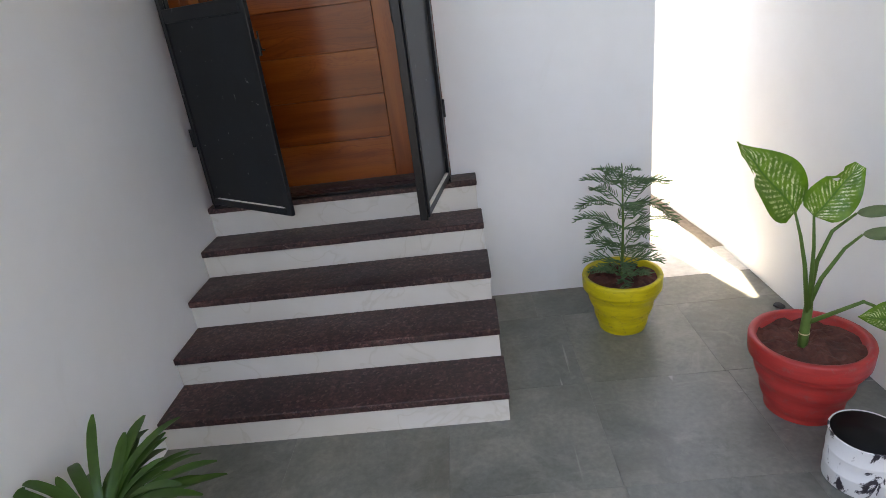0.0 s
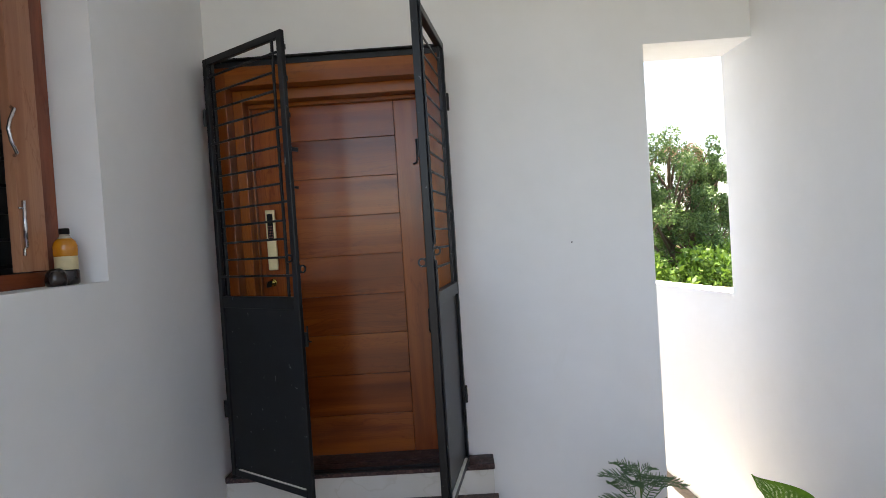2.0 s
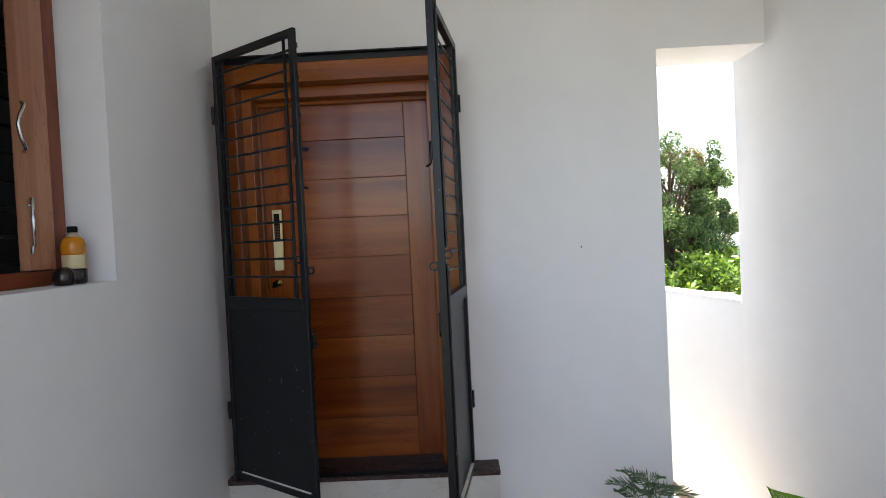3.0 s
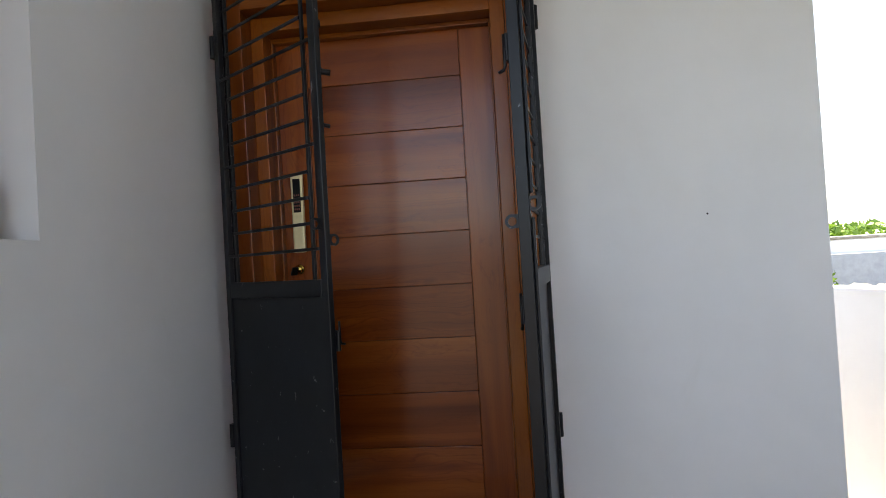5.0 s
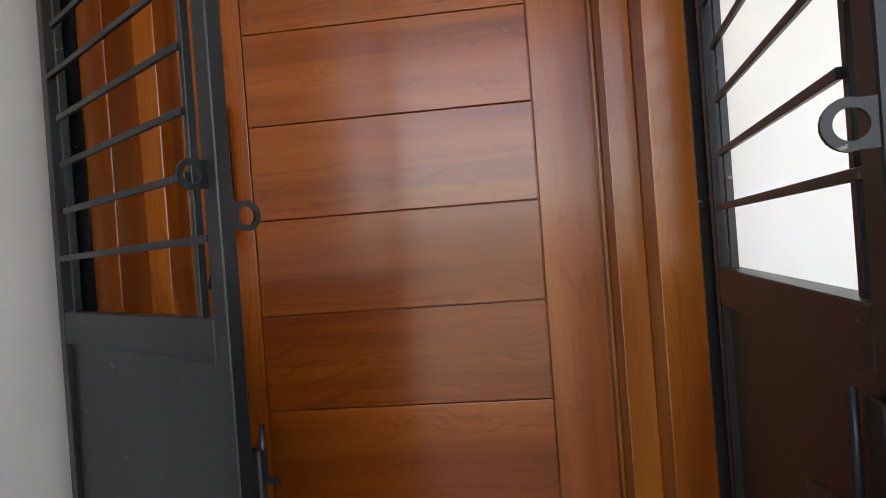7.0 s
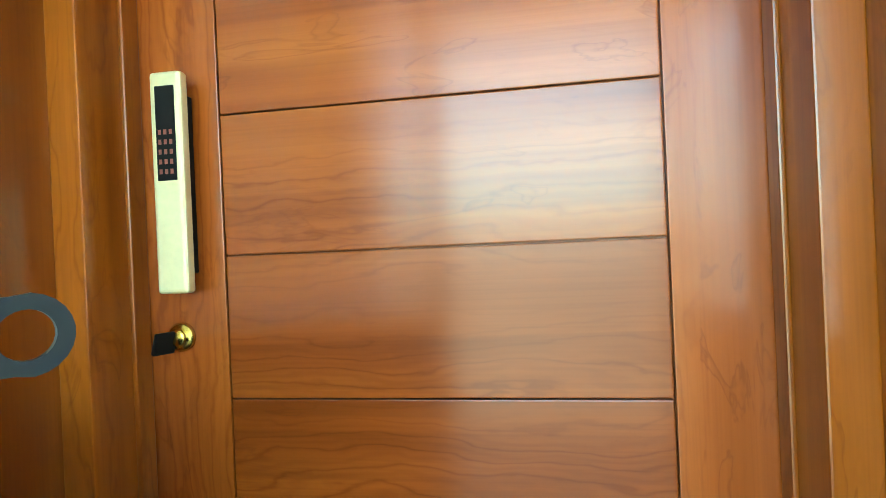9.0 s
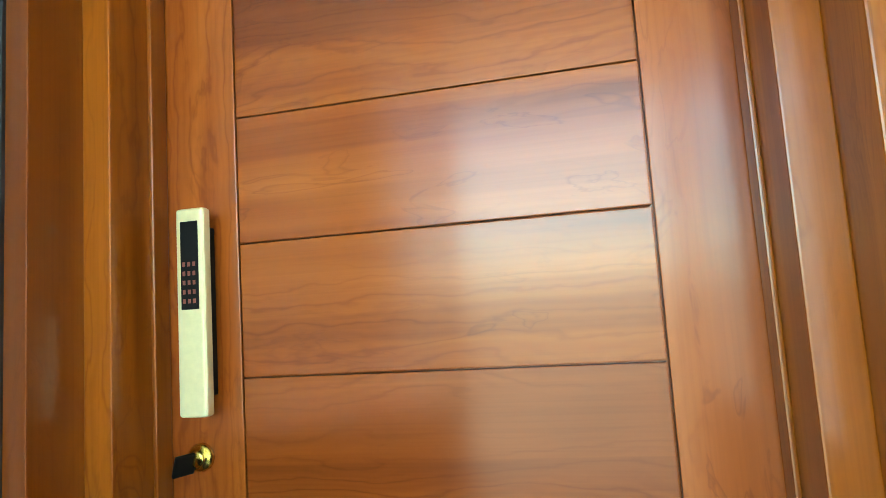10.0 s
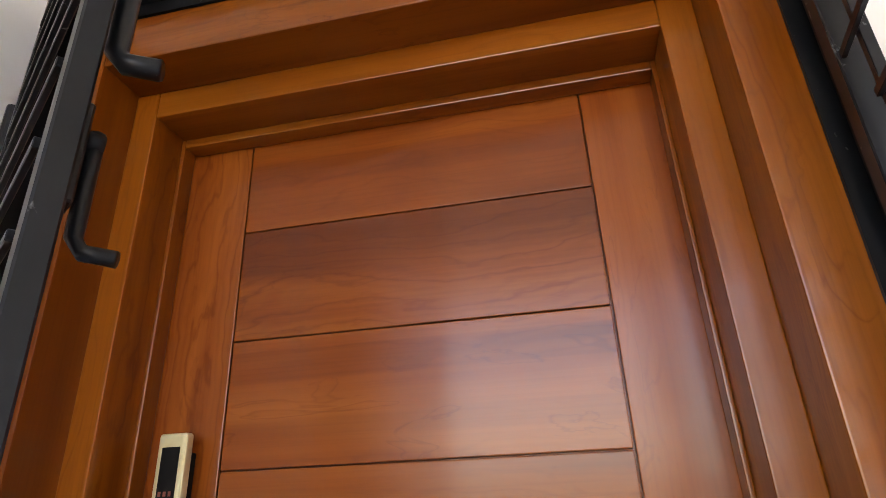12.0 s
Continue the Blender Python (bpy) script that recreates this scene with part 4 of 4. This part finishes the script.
def strap_plant(at):
    rng = random.Random(11)
    base = thing("plant_pot", at, "dark clay pot beside the stairs", "plant pot")
    part("pot_body", lathe([(0.080, 0), (0.084, 0.005), (0.105, 0.33), (0.114, 0.332), (0.116, 0.375), (0.106, 0.377), (0.104, 0.36), (0.02, 0.358)], 40), M_CLAY, base, smooth=True)
    ob = thing("strap_leaf_plant", Vector(at) + Vector((0, 0, 0.36)), "dark green lily with long strap leaves in a pot", "plant")
    for k in range(84):
        a = rng.uniform(0, 2 * math.pi)
        ln, rise = rng.uniform(0.20, 0.36), rng.uniform(0.15, 1.9)
        w, curl, turn = rng.uniform(0.013, 0.021), rng.uniform(0.6, 1.5), rng.uniform(-0.5, 0.5)
        pts, ws = [], []
        for i in range(11):
            f = i / 10
            th = math.atan(rise) - f * curl
            d = Vector((math.cos(a + turn * f), math.sin(a + turn * f), 0))
            p = (pts[-1] + (d * math.cos(th) + Vector((0, 0, math.sin(th)))) * ln / 10) if pts else Vector((0.025 * math.cos(a), 0.025 * math.sin(a), 0))
            p.x = max(p.x, 0.012 - at[0] + 0.003 * (k % 9))
            pts.append(p)
            ws.append(w * (0.5 + 0.5 * math.sin(math.pi * min(1, f * 0.75 + 0.05))) * (1 if i < 9 else (0.8 if i == 9 else 0.3)))
        bm = ribbon(bmesh.new(), pts, ws, (0, 0, 1), 0.3)
        part("leaf", bm, M_LILY, ob, smooth=True)
    part("dry_leaf", ribbon(bmesh.new(), [(0.06, -0.09, 0.15), (0.09, -0.12, 0.165), (0.12, -0.13, 0.15)], [0.004, 0.018, 0.003], (0, 0, 1)), M_LABEL, ob, "withered tan leaf", True)


strap_plant((0.255, -1.89, 0.0))


# ---- distance ----
def leaves(name, blobs, count, size, mat, parent, seed, label=""):
    """Many small leaf blades, scattered through overlapping clumps."""
    g = np.random.default_rng(seed)
    vol = np.array([b[3] ** 3 for b in blobs])
    pick = g.choice(len(blobs), count, p=vol / vol.sum())
    b = np.array(blobs)[pick]
    u = g.normal(size=(count, 3))
    u /= np.linalg.norm(u, axis=1)[:, None]
    c = b[:, :3] + u * (b[:, 3] * g.uniform(0.35, 1.0, count) ** 0.6)[:, None]
    a1 = g.normal(size=(count, 3))
    a1 /= np.linalg.norm(a1, axis=1)[:, None]
    a2 = np.cross(a1, g.normal(size=(count, 3)))
    a2 /= np.linalg.norm(a2, axis=1)[:, None]
    s = size * g.uniform(0.6, 1.4, count)[:, None]
    v = np.stack([c - a1 * s, c + a2 * s * 0.45, c + a1 * s, c - a2 * s * 0.45], 1).reshape(-1, 3)
    me = bpy.data.meshes.new(name)
    me.from_pydata(v.tolist(), [], np.arange(count * 4).reshape(-1, 4).tolist())
    me.materials.append(mat)
    ob = new(name, me)
    ob.parent = parent
    return tagged(ob, label)


def tree(at, height, spread, seed, label, blossom=False):
    rng = random.Random(seed)
    ob = thing("tree", at, label, "tree", "trees beyond the wall")
    bm = tube([(0, 0, -0.1), (0.1, 0.05, height * 0.3), (0.05, -0.05, height * 0.6), (0.15, 0, height * 0.85)], [0.09, 0.07, 0.05, 0.02], 8)
    part("trunk", bm, M_BARK, ob, smooth=True)
    blobs = []
    for k in range(24):
        a, f = rng.uniform(0, 2 * math.pi), rng.uniform(0.25, 0.92)
        r = spread * rng.uniform(0.35, 0.95) * (1.15 - 0.6 * f)
        tip = Vector((r * math.cos(a), r * math.sin(a), height * f))
        root = Vector((0.08, 0, height * max(0.15, f - 0.3)))
        part("limb", tube([root, (root + tip) / 2 + Vector((0, 0, 0.15)), tip], [0.045, 0.03, 0.012], 6), M_BARK, ob, smooth=True)
        blobs.append((*tip, rng.uniform(0.2, 0.44) * spread * 0.5))
        blobs.append((*(tip * 0.7 + Vector((rng.uniform(-.4, .4), rng.uniform(-.4, .4), height * 0.2))), rng.uniform(0.2, 0.4) * spread * 0.5))
    leaves("crown", blobs, 14000, 0.042, M_TREE, ob, seed)
    if blossom:
        leaves("blossom", [b for b in blobs if height * 0.45 < b[2] < height * 0.85][:7], 1100, 0.04, M_TREE_P, ob, seed + 50, "reddish flower clusters")
    return ob


tree((6.2, 13.2, 0.0), 5.3, 1.9, 1, "dense green tree beyond the compound wall", False)
tree((7.5, 13.6, 0.0), 4.8, 1.8, 2, "green tree with reddish blossom beyond the wall", True)
tree((8.3, 14.0, 0.0), 4.7, 1.45, 3, "dense green tree beyond the compound wall", True)
tree((5.0, 14.4, 0.0), 5.6, 2.0, 5, "dense green tree beyond the compound wall", False)
tree((8.95, 14.2, 0.0), 4.2, 1.2, 6, "dense green tree beyond the compound wall", False)
rng = random.Random(8)
hedge = leaves("bushes", [(rng.uniform(4, 8.9), rng.uniform(11.6, 13.4), rng.uniform(0.0, 0.9), rng.uniform(0.4, 0.8)) for _ in range(56)], 17000, 0.09, M_BUSH, None, 21)
tagged(hedge, "bright green undergrowth below the trees", "bushes", "", "stuff")
field = leaves("field_hedge", [(rng.uniform(8, 45), rng.uniform(27, 33), rng.uniform(0.3, 2.1), rng.uniform(0.6, 1.0)) for _ in range(260)], 30000, 0.2, M_BUSH, None, 22)
tagged(field, "far bright green hedge of crops", "hedge", "", "stuff")

bm = bmesh.new()
rows = []
for i in range(41):
    x = 3.6 + 4.7 * i / 40
    rise = 0.47 * min(1.0, (8.3 - x) / 0.5 + 0.1) + 0.03 * noise.noise((x * 1.7, 2.0, 0.0))
    rows.append([bm.verts.new((x, y, z * rise - 0.06 + 0.03 * noise.noise((x * 3, y * 2, 4.0)) * (z > 0))) for y, z in ((9.7, 0.0), (10.1, 0.75), (10.5, 1.0), (10.9, 0.98), (11.4, 0.7), (11.9, 0.0))])
for a, b in zip(rows, rows[1:]):
    for k in range(5):
        bm.faces.new((a[k], a[k + 1], b[k + 1], b[k]))
solid("earth_bank", bm, M_SAND, "pale dry earth bank beyond the compound wall", "bank", "structure", True)
block = solid("concrete_block", box((-0.22, -0.12, 0.0), (0.22, 0.12, 0.17), 0.02, seg=2), M_CONC, "pale concrete block lying on the bank", "block")
block.matrix_world = pose(6.30, 10.55, 0.385, 0, 0, 12)

low = thing("low_wall", (13.0, 15.6, -0.05), "weathered pale low wall with a grey sheet", "wall")
part("wall_body", box((-4.2, 0, 0), (9.0, 0.3, 1.80), 0.03), M_WALL, low, "flaking whitewashed wall")
part("coping", box((-4.3, -0.06, 1.80), (9.1, 0.36, 1.90), 0.03), M_STONE, low, "stone coping")
part("sheet", box((-3.6, -0.25, 0.35), (9.0, -0.1, 1.38), 0.01), M_SHEET, low, "grey sheet leaning on the wall")
for k, (x, y, s) in enumerate(((4.9, 9.6, 0.36), (9.2, 13.0, 0.62), (10.0, 13.2, 0.7), (10.9, 13.4, 0.6), (11.9, 13.6, 0.75), (8.4, 12.6, 0.5))):
    bm = bmesh.new()
    bmesh.ops.create_icosphere(bm, subdivisions=3, radius=s)
    for v in bm.verts:
        v.co *= 1 + 0.35 * noise.noise(v.co * 3 + Vector((k * 7, 0, 0)))
        v.co.z = max(-0.1, v.co.z * 0.7) + 0.0
    ob = solid("boulder", bm, M_STONE, "rough pale boulder on the ground beyond the wall", "boulder")
    ob["group"] = "boulders"
    ob.location = (x, y, 0.2 * s)

# ---- floor, slab by slab ----
floor = solid("floor", boxes(((-0.3, -4.6, -0.06), (RX, 0.02, -0.0022))), M_GROUT, "greenish grey stone slab floor of the porch", "floor", "structure")
rows = [(-0.31, 0.018, (0.0, 0.50, 1.13, 1.76, 2.40, RX)), (-0.94, -0.31, (0.0, 0.62, 1.27, 1.89, 2.52, RX)), (-1.56, -0.94, (0.0, 0.59, 1.26, 1.895, 2.53, RX)),
        (-2.18, -1.56, (0.0, 0.62, 1.25, 1.90, 2.55, RX)), (-2.8, -2.18, (0.0, 0.6, 1.24, 1.88, 2.5, RX)), (-3.4, -2.8, (0.0, 0.63, 1.27, 1.9, 2.5, RX)), (-4.0, -3.4, (0.0, 0.6, 1.25, 1.88, 2.5, RX)), (-4.6, -4.0, (0.0, 0.6, 1.24, 1.9, 2.52, RX))]
for y0, y1, xs in rows:
    for x0, x1 in zip(xs, xs[1:]):
        g = 0.0006
        part("slab", box((x0 + g, y0 + g, -0.0020), (x1 - g, y1 - g, 0.0), 0.0008), M_KOTA, floor)
